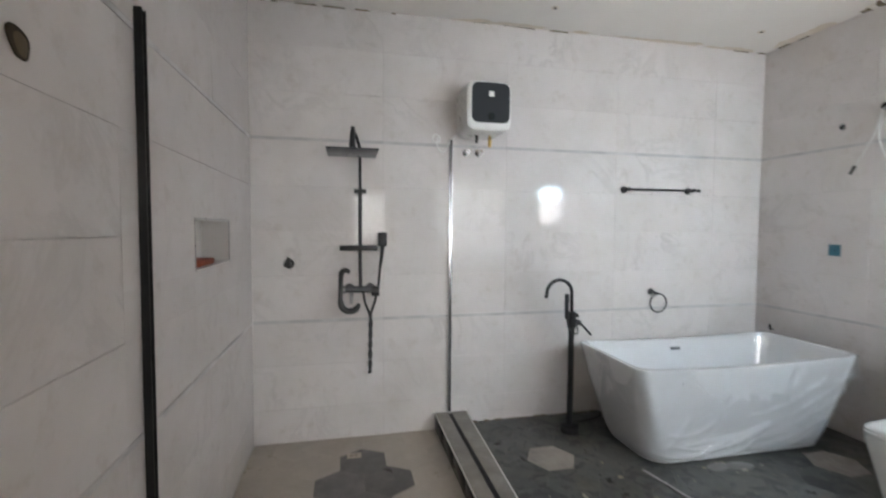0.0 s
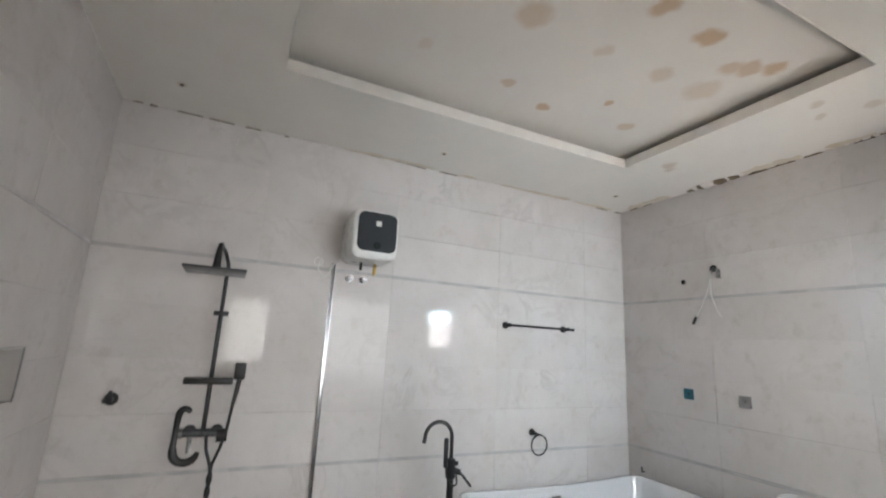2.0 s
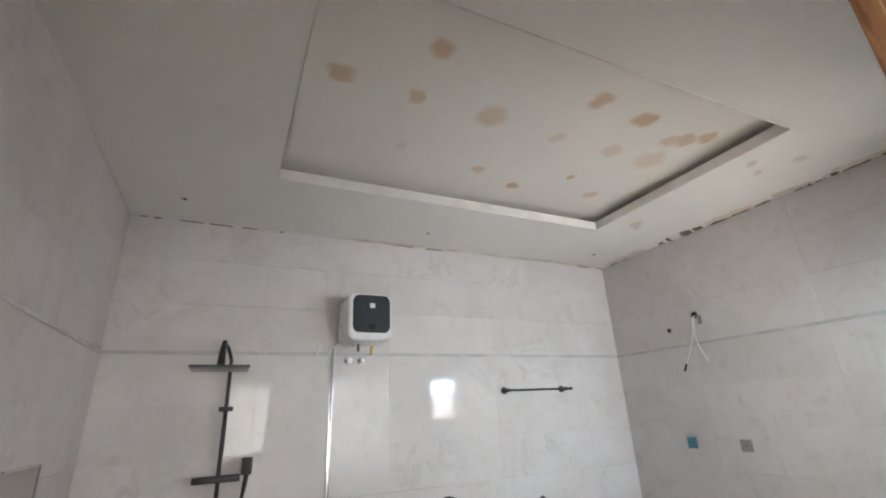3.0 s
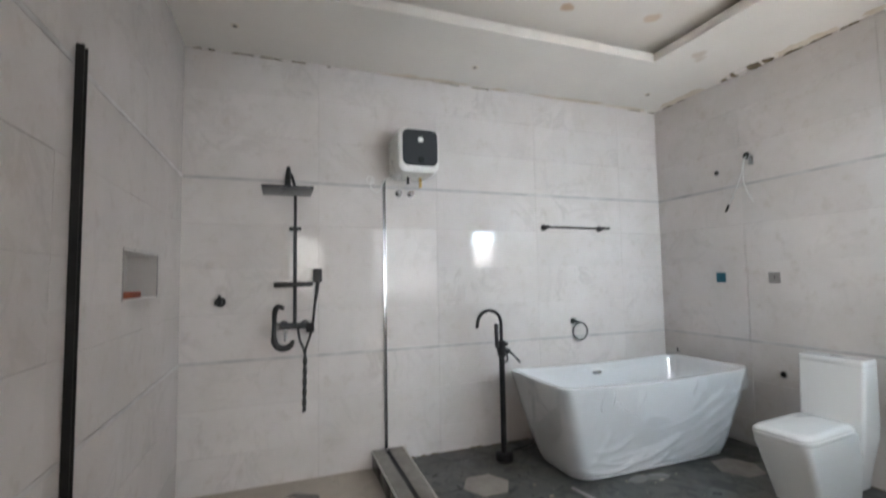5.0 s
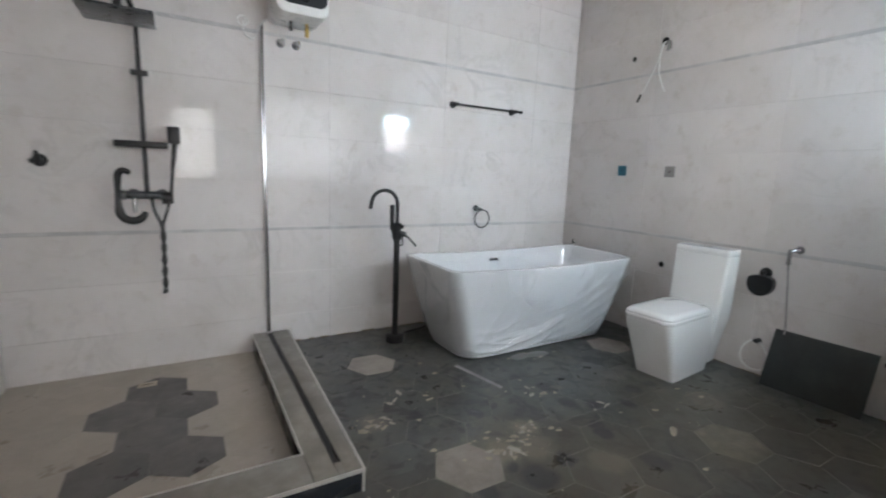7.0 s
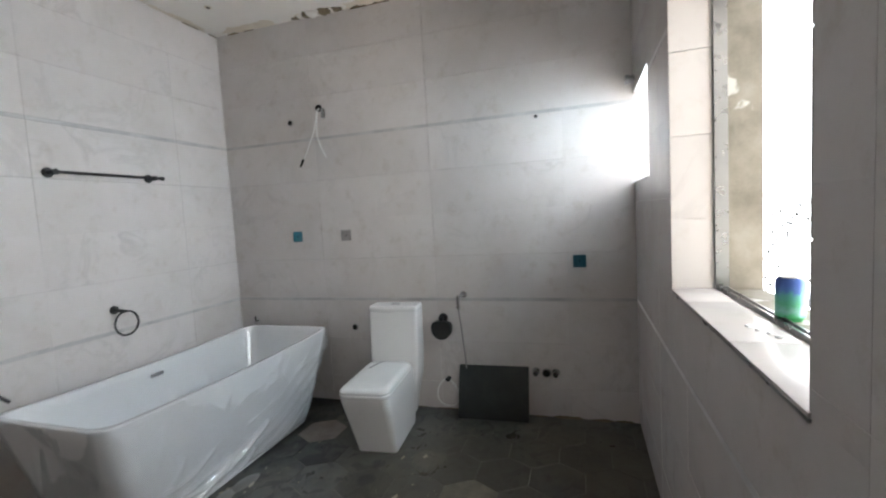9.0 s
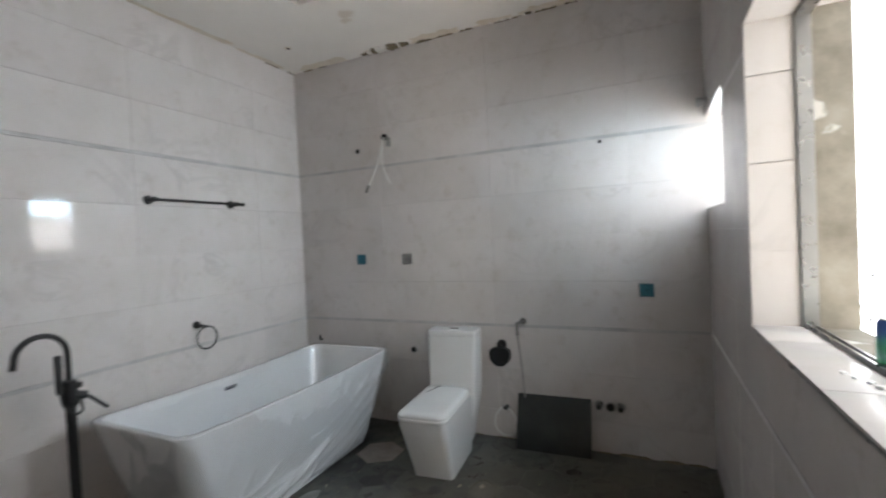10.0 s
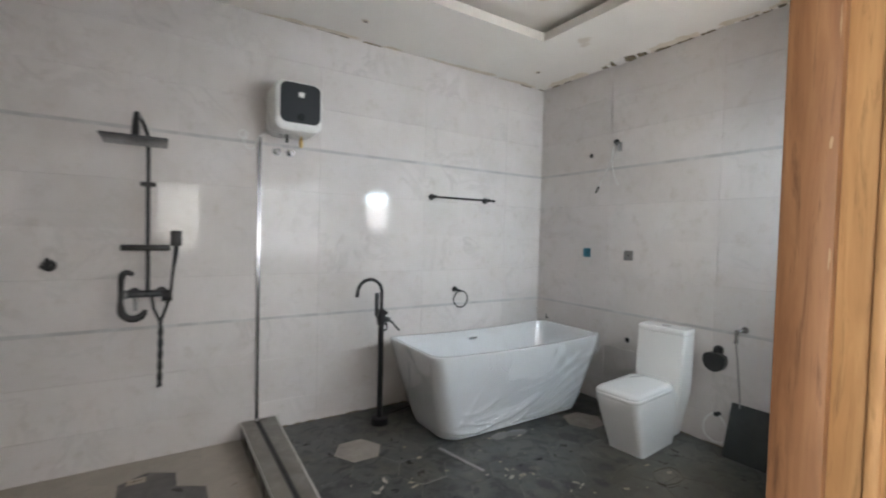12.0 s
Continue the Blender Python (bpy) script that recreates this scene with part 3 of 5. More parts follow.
for k in range(6):
    a = CFO + 0.002 + k * 1.645 / 6
    part("face_tile", box(CO_ - 0.01, CO_ + 0.002, a + 0.001, a + 1.645 / 6 - 0.001, FZ, CZ - 0.014, 0.001), M["curbface"], curb)
    if a > CFI - 0.01:
        part("inner_tile", box(CI - 0.002, CI + 0.01, a + 0.001, a + 1.645 / 6 - 0.001, -0.05, CZ - 0.014, 0.001), M["curbface"], curb)
part("edge_trim", box(0.003, CO_ + 0.004, CFO - 0.005, CFO - 0.0005, CZ - 0.012, CZ + 0.003), M["trimmetal"], curb, "bright metal edge trim")
part("edge_trim", box(CO_ + 0.0005, CO_ + 0.008, CFO - 0.005, -0.003, CZ - 0.012, CZ + 0.003), M["trimmetal"], curb, "bright metal edge trim")
part("edge_trim", box(0.003, CI - 0.0005, CFI + 0.0005, CFI + 0.005, CZ - 0.012, CZ + 0.003), M["trimmetal"], curb, "bright metal edge trim")
part("edge_trim", box(CI - 0.005, CI - 0.0005, CFI, -0.003, CZ - 0.012, CZ + 0.003), M["trimmetal"], curb, "bright metal edge trim")
part("corner_trim", box(CO_ - 0.003, CO_ + 0.005, CFO - 0.006, CFO + 0.003, FZ, CZ - 0.013), M["trimmetal"], curb)


for ob in curb.children:
    for vert in ob.data.vertices:
        if vert.co.x > 1.36:
            vert.co.x += 0.045 * (1 + vert.co.y / 1.655)


def channel(name, x0, x1, y0, y1, z0, z1, material, label, along):
    """A U-shaped glass channel, drawn out of one profile; open upwards, or away from its wall."""
    t = 0.003

    def u(a0, a1, b0, b1):
        return [(a0, b0), (a1, b0), (a1, b1), (a1 - t, b1), (a1 - t, b0 + t), (a0 + t, b0 + t), (a0 + t, b1), (a0, b1)]

    if along == "y":
        rings = [[(a, y, b) for a, b in u(x0, x1, z0, z1)] for y in (y0, y1)]
    elif along == "x":
        rings = [[(x, a, b) for a, b in u(y0, y1, z0, z1)] for x in (x0, x1)]
    elif along == "back":
        rings = [[(a, -b, z) for a, b in u(x0, x1, -y1, -y0)] for z in (z0, z1)]
    else:
        rings = [[(b, a, z) for a, b in u(y0, y1, x0, x1)] for z in (z0, z1)]
    return solid(name, loft(rings), material, label, "glass channel")


channel("floor_channel", SLOT[0] + 0.001, SLOT[1] - 0.001, -1.574, -0.022, CZ - 0.011, CZ + 0.004, M["black"], "dark metal glass channel set along the curb", "y")
channel("floor_channel", 0.034, 0.57, -1.57, -1.535, CZ + 0.001, CZ + 0.014, M["black"], "short black glass channel lying on the curb", "x")
ch = channel("wall_channel", 1.325, 1.347, -0.02, -0.001, 0.076, 2.045, M["chrome"], "tall bright metal glass channel on the tiled wall", "back")
ch2 = channel("wall_channel", 0.001, 0.024, -1.617, -1.587, 0.076, 2.06, M["black"], "tall matt black glass channel on the tiled wall", "side")
part("filler_strip", box(1.3285, 1.3435, -0.013, -0.0042, 0.079, 2.041, 0.002), M["chrome"], ch, "bright filler strip in the groove")
part("gasket", box(0.0042, 0.016, -1.6135, -1.5905, 0.079, 2.056, 0.002), M["rubber"], ch2)

# ---- door frame ----
frame_ob = thing("door_frame", "raw orange-brown wooden door frame, unpainted and chipped", "door frame")
FY = -3.055  # the frame stands a little back from the tiles
part("jamb", box(1.386, 1.459, OUT - 0.02, FY - 0.001, 0.0, 2.119, 0.003), M["woodpale"], frame_ob)
part("stop", box(1.369, 1.3855, FY - 0.054, FY, 0.0, 2.08, 0.005), M["wood"], frame_ob)
part("bead", box(1.376, 1.3858, FY - 0.098, FY - 0.085, 0.0, 2.08, 0.003), M["woodpale"], frame_ob, "pale planed edge bead")
part("stop", box(1.369, 1.3855, OUT - 0.02, FY - 0.16, 0.0, 2.08, 0.004), M["woodpale"], frame_ob)
part("jamb", box(0.401, 0.450, OUT - 0.02, FY - 0.001, 0.0, 2.119, 0.003), M["woodpale"], frame_ob)
part("stop", box(0.4505, 0.466, FY - 0.054, FY, 0.0, 2.08, 0.004), M["wood"], frame_ob)
part("head", box(0.451, 1.385, OUT - 0.02, FY - 0.001, 2.085, 2.119, 0.003), M["woodpale"], frame_ob)

chip_rnd = random.Random(14)
for k in range(7):
    z, w, h = chip_rnd.uniform(0.8, 2.05), chip_rnd.uniform(0.0008, 0.0024), chip_rnd.uniform(0.004, 0.03)
    x, y = 1.3688, FY - chip_rnd.choice((0.003, 0.006, 0.05, 0.047, chip_rnd.uniform(0.01, 0.045)))
    ring = []
    for i in range(9):
        t, q = 2 * math.pi * i / 9, chip_rnd.uniform(0.4, 1.1)
        ring.append((y + w * q * math.cos(t), z + h * q * math.sin(t)))
    part("chip", loft([[(x + 0.0004, a, b) for a, b in ring], [(x - 0.0004, a, b) for a, b in ring]]), M["chipped"], frame_ob, "pale splintered spot")

# ---- windows ----
win = tagged(thing("window_1", "tall open window with tiled reveal and bare aluminium track", "window"), kind="structure")
REV = -3.175
x0, x1, z0, z1 = BIG
part("reveal_tile", box(x1 - 0.001, x1 + 0.007, REV, F - 0.001, z0, z1), M["sill"], win)
for k, (a, b) in enumerate(((z0, 1.31), (1.312, 1.61), (1.612, 1.91), (1.912, z1))):
    part("reveal_tile", box(x1 - 0.008, x1 - 0.0015, REV, F - 0.001, a + 0.001, b - 0.001), M["sill"], win)
    part("reveal_tile", box(x0 + 0.0015, x0 + 0.008, REV, F - 0.001, a + 0.001, b - 0.001), M["sill"], win)
for a, b in ((x0, 2.2), (2.2, 2.65), (2.65, x1)):
    part("sill_tile", box(a + 0.001, b - 0.001, REV, F + 0.004, z0 + 0.0005, z0 + 0.008, 0.001), M["sill"], win)
    part("head_tile", box(a + 0.001, b - 0.001, REV, F - 0.001, z1 - 0.008, z1 - 0.0005), M["sill"], win)
part("edge_trim", box(x0 - 0.003, x1 + 0.003, F + 0.0005, F + 0.005, z0 - 0.006, z0 + 0.0005), M["alu"], win)
for a in (0.0, 0.018):
    part("track_rail", box(x0 + 0.01, x1 - 0.01, REV - 0.022 - a, REV - 0.016 - a, z0, z0 + 0.016), M["alu"], win)
part("frame_post", box(x1 - 0.018, x1 - 0.004, REV - 0.045, REV - 0.002, z0, z1), M["alu"], win)
part("frame_post", box(x0 + 0.004, x0 + 0.018, REV - 0.045, REV - 0.002, z0, z1), M["alu"], win)
part("frame_head", box(x0 + 0.018, x1 - 0.018, REV - 0.045, REV - 0.002, z1 - 0.02, z1 - 0.002), M["alu"], win)
part("concrete_reveal", box(x1 - 0.012, x1 + 0.003, OUT - 0.002, REV - 0.047, z0, z1), M["reveal"], win, "stained bare cement reveal")
part("concrete_reveal", box(x0 - 0.003, x0 + 0.012, OUT - 0.002, REV - 0.047, z0, z1), M["reveal"], win)
part("concrete_sill", box(x0 + 0.012, x1 - 0.012, OUT - 0.002, REV - 0.047, z0 - 0.001, z0 + 0.004), M["reveal"], win)

win2 = tagged(thing("window_2", "small high corner window with bright daylight", "window"), kind="structure")
x0, x1, z0, z1 = SMALL
part("reveal_tile", box(x0 + 0.001, x0 + 0.008, REV, F - 0.001, z0, z1), M["sill"], win2)
part("sill_tile", box(x0 + 0.009, x1, REV, F + 0.004, z0 + 0.0005, z0 + 0.008), M["sill"], win2)
part("head_tile", box(x0 + 0.009, x1, REV, F - 0.001, z1 - 0.008, z1 - 0.0005), M["sill"], win2)
part("frame_post", box(x0 + 0.004, x0 + 0.02, REV - 0.045, REV - 0.002, z0, z1), M["alu"], win2)

# ---- bathtub ----


def bathtub():
    tub = thing("bathtub", "white freestanding bathtub wrapped in clear plastic film", "bathtub", m=Matrix.Translation((0, 0, FZ)) @ Matrix.Diagonal((1, 1, 1.033, 1)))
    bx, by, bw, bd = 3.065, -0.56, 1.33, 0.54
    rx, ry, rw, rd = 3.062, -0.56, 1.64, 0.71

    def ring(t, grow=0.0, z=None, dip=0.0):
        """Outline of the shell at t from the foot (0) to the rim (1)."""
        s = t ** 0.92
        cx, cy = bx + (rx - bx) * s, by + (ry - by) * s
        w, d = bw + (rw - bw) * s + grow, bd + (rd - bd) * s + grow
        pts = rounded(cx, cy, w, d, 0.14 - 0.06 * s, 0.6 * t if z is None else z, 8)
        return [(x, y, zz - dip * (1 - min(1.0, abs(x - cx) / (w / 2)) ** 2)) for x, y, zz in pts]

    def fine(ringpts, n=12, short=None):
        out = []
        for i, p in enumerate(ringpts):
            q = ringpts[(i + 1) % len(ringpts)]
            k = (n if i % 18 == 8 else short or n) if i % 9 == 8 else 1
            out += [tuple(Vector(p).lerp(Vector(q), m / k)) for m in range(k)]
        return out

    def dipped(t, grow, z, dip):
        return [(x, y, z - dip * (1 - min(1.0, abs(x - rx) / 0.8) ** 2)) for x, y, _ in fine(ring(t, grow, z))]

    rings = [dipped(0.0, -0.03, 0.0, 0), dipped(0.0, 0.0, 0.012, 0)]
    rings += [dipped(k / 8, 0.0, 0.6 * k / 8 + (0.012 if k == 0 else 0), 0.02 * k / 8) for k in range(1, 8)]
    rings += [dipped(0.985, 0.0, 0.590, 0.02), dipped(1.0, -0.006, 0.6, 0.02), dipped(1.0, -0.03, 0.603, 0.02), dipped(1.0, -0.045, 0.598, 0.02)]
    rings += [dipped(0.86, -0.05, 0.52, 0.015), dipped(0.6, -0.06, 0.36, 0.01), dipped(0.35, -0.09, 0.22, 0), dipped(0.2, -0.16, 0.165, 0), dipped(0.1, -0.3, 0.15, 0)]
    part("shell", loft(rings), M["acrylic"], tub)
    film = []

    # fold lines on the long front, from the far end of the rim down towards the foot
    lines = [((3.82, 0.50), (2.62, 0.13), 0.025), ((3.80, 0.40), (2.80, 0.09), 0.019), ((3.74, 0.26), (2.95, 0.06), 0.012), ((3.62, 0.50), (3.05, 0.27), 0.007),
             ((3.20, 0.20), (2.50, 0.13), 0.017), ((2.90, 0.13), (2.42, 0.08), 0.018), ((3.60, 0.13), (3.1, 0.05), 0.009), ((3.86, 0.56), (3.50, 0.42), 0.012),
             ((2.62, 0.30), (2.46, 0.10), 0.009), ((2.80, 0.25), (2.48, 0.19), 0.009), ((3.10, 0.09), (2.60, 0.045), 0.012), ((3.84, 0.53), (3.68, 0.45), 0.013), ((2.52, 0.52), (2.47, 0.34), 0.006)]

    def fold(x, y, z):
        """How far the film stands off the shell."""
        d = 0.003 * noise.noise((x * 6, y * 6, z * 2.5)) + 0.0005 * noise.noise((x * 19, y * 19, z * 12))
        if y < -0.6:
            wob = 0.012 * noise.noise((x * 5, 3.0, z * 4))
            for (ax, az), (bx2, bz), h in lines:
                ux, uz = bx2 - ax, bz - az
                t = max(0.0, min(1.0, ((x - ax) * ux + (z - az) * uz) / (ux * ux + uz * uz)))
                sag = 0.10 * math.hypot(ux, uz) * math.sin(math.pi * t)
                q = math.hypot(x - ax - t * ux, z - az - t * uz + wob + sag)
                d += h * (0.9 * math.exp(-(q / 0.026) ** 2) + 1.15 * math.exp(-(q / 0.0095) ** 2)) * math.sin(math.pi * min(1, 0.12 + t * 0.8))
            edge = max(0.0, min(1.0, (z - 0.38) / 0.15)) + max(0.0, min(1.0, (2.85 - x) / 0.3))
            d += 0.0025 * min(1.0, edge) * max(0.0, 1 - 3.2 * abs(noise.noise((x * 6 + z * 3, 1.7, z * 5 - x * 2))))
        else:
            d += 0.008 * max(0.0, 1 - abs(noise.noise((y * 9 + z * 3, x * 2, z * 1.5))) * 3) * min(1, max(0.0, (0.55 - z) / 0.2))
        return d

    def dipped_film(t, grow, z, dip):
        return [(x, y, z - dip * (1 - min(1.0, abs(x - rx) / 0.8) ** 2)) for x, y, _ in fine(ring(t, grow, z), 250, 80)]

    for k in range(0, 106):
        t = 0.05 + 0.95 * k / 105
        row = []
        for x, y, z in dipped_film(t, 0.012, 0.6 * t, 0.02 * t):
            d = Vector((x - bx, (y - by) * 2.4, 0)).normalized() * fold(x, y, z)
            row.append((x + d.x, y + d.y, z))
        film.append(row)
    film += [dipped_film(1.0, -0.006, 0.607, 0.02), dipped_film(1.0, -0.03, 0.610, 0.02), dipped_film(1.0, -0.055, 0.600, 0.02)]
    for k in range(1, 15):
        u = k / 14
        row = []
        for x, y, z in dipped_film(1 - 0.5 * u, -0.062 - 0.012 * u, 0.6 - 0.29 * u, 0.02 - 0.012 * u):
            d = 0.010 * max(0.0, 1 - 3.0 * abs(noise.noise((x * 5 + z * 2, y * 5, z * 2)))) * u
            v = Vector((bx - x, (by - y) * 2.4, 0)).normalized() * d
            row.append((x + v.x, y + v.y, z))
        film.append(row)
    part("plastic_wrap", loft(film, False, False), M["film"], tub, "loose clear plastic film")
    part("overflow", box(2.98, 3.06, -0.268, -0.258, 0.515, 0.535, 0.003), M["chrome"], tub, "chrome overflow slot")
    part("drain", tube([(3.2, -0.56, 0.148), (3.2, -0.56, 0.156)], 0.03, 20), M["chrome"], tub)


bathtub()


def bath_faucet():
    f = thing("bath_faucet", "matt black floor-standing bath faucet with gooseneck spout", "faucet")
    x, y = 2.15, -0.285
    part("base", tube([(x, y, FZ), (x, y, FZ + 0.045), (x, y, FZ + 0.052)], [0.068, 0.068, 0.058], 28), M["black"], f)
    part("column", tube([(x, y, FZ + 0.05), (x, y, 0.79)], 0.021, 18), M["black"], f)
    pts = [(x, y, 0.79), (x, y, 0.86), (x, y, 0.955)] + arc((x - 0.095, y, 0.965), 0.095, 0, 180, 14) + [(x - 0.196, y, 0.935)]
    part("spout", tube(pts, 0.0125, 12), M["black"], f)
    part("mixer_body", tube([(x, y, 0.715), (x, y, 0.722), (x, y, 0.83), (x, y, 0.838)], [0.022, 0.031, 0.031, 0.022], 18), M["black"], f)
    part("valve", tube([(x + 0.015, y - 0.01, 0.77), (x + 0.055, y - 0.02, 0.755)], 0.019, 14), M["black"], f)
    part("valve", tube([(x + 0.01, y - 0.02, 0.815), (x + 0.036, y - 0.03, 0.81)], [0.013, 0.014], 14), M["black"], f)
    part("handle", tube([(x + 0.05, y - 0.02, 0.757), (x + 0.075, y - 0.03, 0.735), (x + 0.125, y - 0.05, 0.675)], [0.009, 0.008, 0.008], 8), M["black"], f)
    part("hand_shower", tube([(x - 0.044, y - 0.012, 0.785), (x - 0.044, y - 0.012, 0.80), (x - 0.044, y - 0.012, 0.955), (x - 0.044, y - 0.012, 0.962)], [0.010, 0.0145, 0.0155, 0.011], 14), M["black"], f)
    part("holder", tube([(x, y, 0.815), (x - 0.042, y - 0.01, 0.815)], 0.009, 8), M["black"], f)
    part("hose", tube(smooth([(x - 0.04, y - 0.01, 0.80), (x - 0.035, y - 0.015, 0.74), (x - 0.01, y - 0.03, 0.69), (x + 0.03, y - 0.03, 0.69), (x + 0.03, y - 0.02, 0.75)]), 0.006, 8), M["rubber"], f)


bath_faucet()


def toilet():
    t = thing("toilet", "white one-piece ceramic toilet with square tapered bowl", "toilet", m=pose(3.965, -1.452, FZ, 0, 0, 185))
    # local x runs from the tank's back to the front of the bowl
    rings = []
    for z, x0, x1, w, r in ((-0.001, 0.165, 0.592, 0.250, 0.028), (0.012, 0.163, 0.596, 0.253, 0.032), (0.15, 0.14, 0.645, 0.274, 0.036), (0.28, 0.12, 0.692, 0.293, 0.04), (0.355, 0.10, 0.720, 0.304, 0.044), (0.378, 0.10, 0.717, 0.302, 0.046)):
        rings.append(rounded((x0 + x1) / 2, -0.035 * max(0.0, z), x1 - x0, w, r, z))
    part("bowl", loft(rings), M["ceramic"], t)
    lid = [rounded(0.466, -0.013, 0.526, 0.306, 0.06, 0.379), rounded(0.466, -0.013, 0.536, 0.314, 0.064, 0.384), rounded(0.466, -0.013, 0.536, 0.314, 0.064, 0.397), rounded(0.466, -0.013, 0.526, 0.304, 0.06, 0.402)]
    part("seat", loft(lid), M["ceramic"], t)
    lid = [rounded(0.466, -0.013, 0.531, 0.31, 0.06, 0.404), rounded(0.466, -0.013, 0.531, 0.31, 0.062, 0.414), rounded(0.466, -0.013, 0.516, 0.296, 0.064, 0.424), rounded(0.466, -0.013, 0.486, 0.276, 0.06, 0.432), rounded(0.463, -0.013, 0.42, 0.23, 0.05, 0.4355)]
    part("lid", loft(lid), M["ceramic"], t)
    bm = box(-0.07, 0.07, -0.005, 0.005, 0.0, 0.0012)
    bmesh.ops.transform(bm, matrix=pose(0.30, -0.085, 0.4354, 0, 0, -19), verts=bm.verts)
    part("lid_label", bm, M["graphite"], t, "thin dark strip")
    tank = []
    for z, x1, w, r in ((0.02, 0.17, 0.20, 0.03), (0.16, 0.18, 0.25, 0.03), (0.27, 0.20, 0.300, 0.03), (0.33, 0.21, 0.327, 0.03), (0.42, 0.198, 0.335, 0.025), (0.755, 0.165, 0.342, 0.02)):
        tank.append(rounded(x1 / 2, 0, x1, w, r, z))
    part("tank", loft(tank), M["ceramic"], t)
    part("tank_lid", loft([rounded(0.083, 0, 0.164, 0.341, 0.02, 0.757), rounded(0.083, 0, 0.167, 0.344, 0.02, 0.760), rounded(0.083, 0, 0.166, 0.343, 0.02, 0.786), rounded(0.083, 0, 0.158, 0.335, 0.02, 0.794)]), M["ceramic"], t)
    part("flush_button", loft([rounded(0.085, 0, 0.03, 0.06, 0.012, 0.793), rounded(0.085, 0, 0.028, 0.058, 0.012, 0.798)]), M["chrome"], t, "chrome flush button")


toilet()

# ---- shower fittings ----


def shower_column():
    s = thing("shower_column", "matt black shower column with square rain head and hand shower", "shower")
    x, y = 0.70, -0.075
    part("riser", tube([(x, y, 1.0), (x, y, 1.66)], 0.0125, 12), M["black"], s)
    top = [(x, y, 1.64), (x, y, 1.93)] + [(x - 0.008 * k, y - 0.085 + 0.085 * math.cos(radians(18 * k)), 1.945 + 0.085 * math.sin(radians(18 * k))) for k in range(0, 6)] + [(x - 0.045, -0.26, 2.035), (x - 0.05, -0.32, 2.02)]
    part("arm", tube(top, 0.011, 12), M["black"], s)
    part("neck", tube([(x - 0.05, -0.315, 2.028), (x - 0.052, -0.328, 1.98), (x - 0.054, -0.335, 1.89), (x - 0.054, -0.335, 1.878)], [0.01, 0.016, 0.022, 0.024], 12), M["black"], s)
    part("rain_head", box(x - 0.204, x + 0.096, -0.485, -0.185, 1.866, 1.877, 0.002), M["graphite"], s, "thin square rain head")
    part("bracket", box(x - 0.04, x + 0.04, y - 0.014, y + 0.014, 1.645, 1.672, 0.006), M["black"], s)
    part("wall_mount", tube([(x, -0.001, 1.658), (x, y, 1.658)], 0.012, 12), M["black"], s)
    part("shelf", box(x - 0.135, x + 0.115, y - 0.05, y + 0.03, 1.262, 1.296, 0.006), M["black"], s)
    part("hand_shower", box(x + 0.115, x + 0.175, y - 0.05, y - 0.028, 1.29, 1.385, 0.008), M["black"], s)
    part("hand_shower_grip", tube([(x + 0.148, y - 0.03, 1.30), (x + 0.14, y - 0.03, 1.22), (x + 0.13, y - 0.03, 1.15)], [0.014, 0.012, 0.009], 10), M["black"], s)
    part("mixer_body", tube([(x - 0.11, y, 1.0), (x + 0.1, y, 1.0)], 0.022, 14), M["graphite"], s)
    part("wall_flange", tube([(x - 0.07, -0.001, 1.0), (x - 0.07, -0.012, 1.0), (x - 0.07, y, 1.0)], [0.032, 0.03, 0.014], 16), M["black"], s)
    part("wall_flange", tube([(x + 0.07, -0.001, 1.0), (x + 0.07, -0.012, 1.0), (x + 0.07, y, 1.0)], [0.032, 0.03, 0.014], 16), M["black"], s)
    part("knob", tube([(x + 0.072, y - 0.005, 0.985), (x + 0.125, y - 0.008, 0.985)], [0.036, 0.034], 16), M["black"], s)
    part("knob", tube([(x - 0.10, y, 1.0), (x - 0.135, y, 1.0)], [0.028, 0.026], 16), M["alu"], s)
    hook = [(x - 0.07, y - 0.05, 1.12), (x - 0.10, y - 0.05, 1.135), (x - 0.125, y - 0.05, 1.11), (x - 0.13, y - 0.05, 1.02)]
    part("spout", tube(smooth(hook, 4), [0.012, 0.013, 0.014, 0.015, 0.016, 0.017, 0.018, 0.018, 0.018, 0.017, 0.016, 0.015, 0.014], 10), M["black"], s)
    swan = [(x - 0.13, y - 0.05, 1.02), (x - 0.132, y - 0.05, 0.94)] + arc((x - 0.07, y - 0.05, 0.92), 0.06, 180, 350, 9)
    part("spout_cover", tube(swan, [0.013, 0.016] + [0.021] * 8 + [0.016, 0.012], 10), M["rubber"], s, "ribbed black packing net on the spout")
    part("diverter", tube([(x - 0.06, y, 0.99), (x - 0.06, y - 0.01, 0.90)], [0.014, 0.01], 10), M["alu"], s)
    pts = [(x + 0.13, y - 0.03, 1.15), (x + 0.118, y - 0.03, 1.02), (x + 0.095, y - 0.03, 0.92), (x + 0.068, y - 0.03, 0.84)]
    pts += [(x + 0.066 - 0.006 * k / 17 + 0.0075 * math.sin(k * 1.0), y - 0.03 + 0.0075 * math.cos(k * 1.0), 0.80 - 0.0217 * k) for k in range(18)]
    part("hose", tube(pts, 0.0085, 8), M["rubber"], s, "twisted black hose")
    pts = [(x + 0.02, y, 0.98), (x + 0.03, y - 0.02, 0.91), (x + 0.058, y - 0.03, 0.84)]
    pts += [(x + 0.066 - 0.006 * k / 17 - 0.0075 * math.sin(k * 1.0), y - 0.03 - 0.0075 * math.cos(k * 1.0), 0.80 - 0.0217 * k) for k in range(18)]
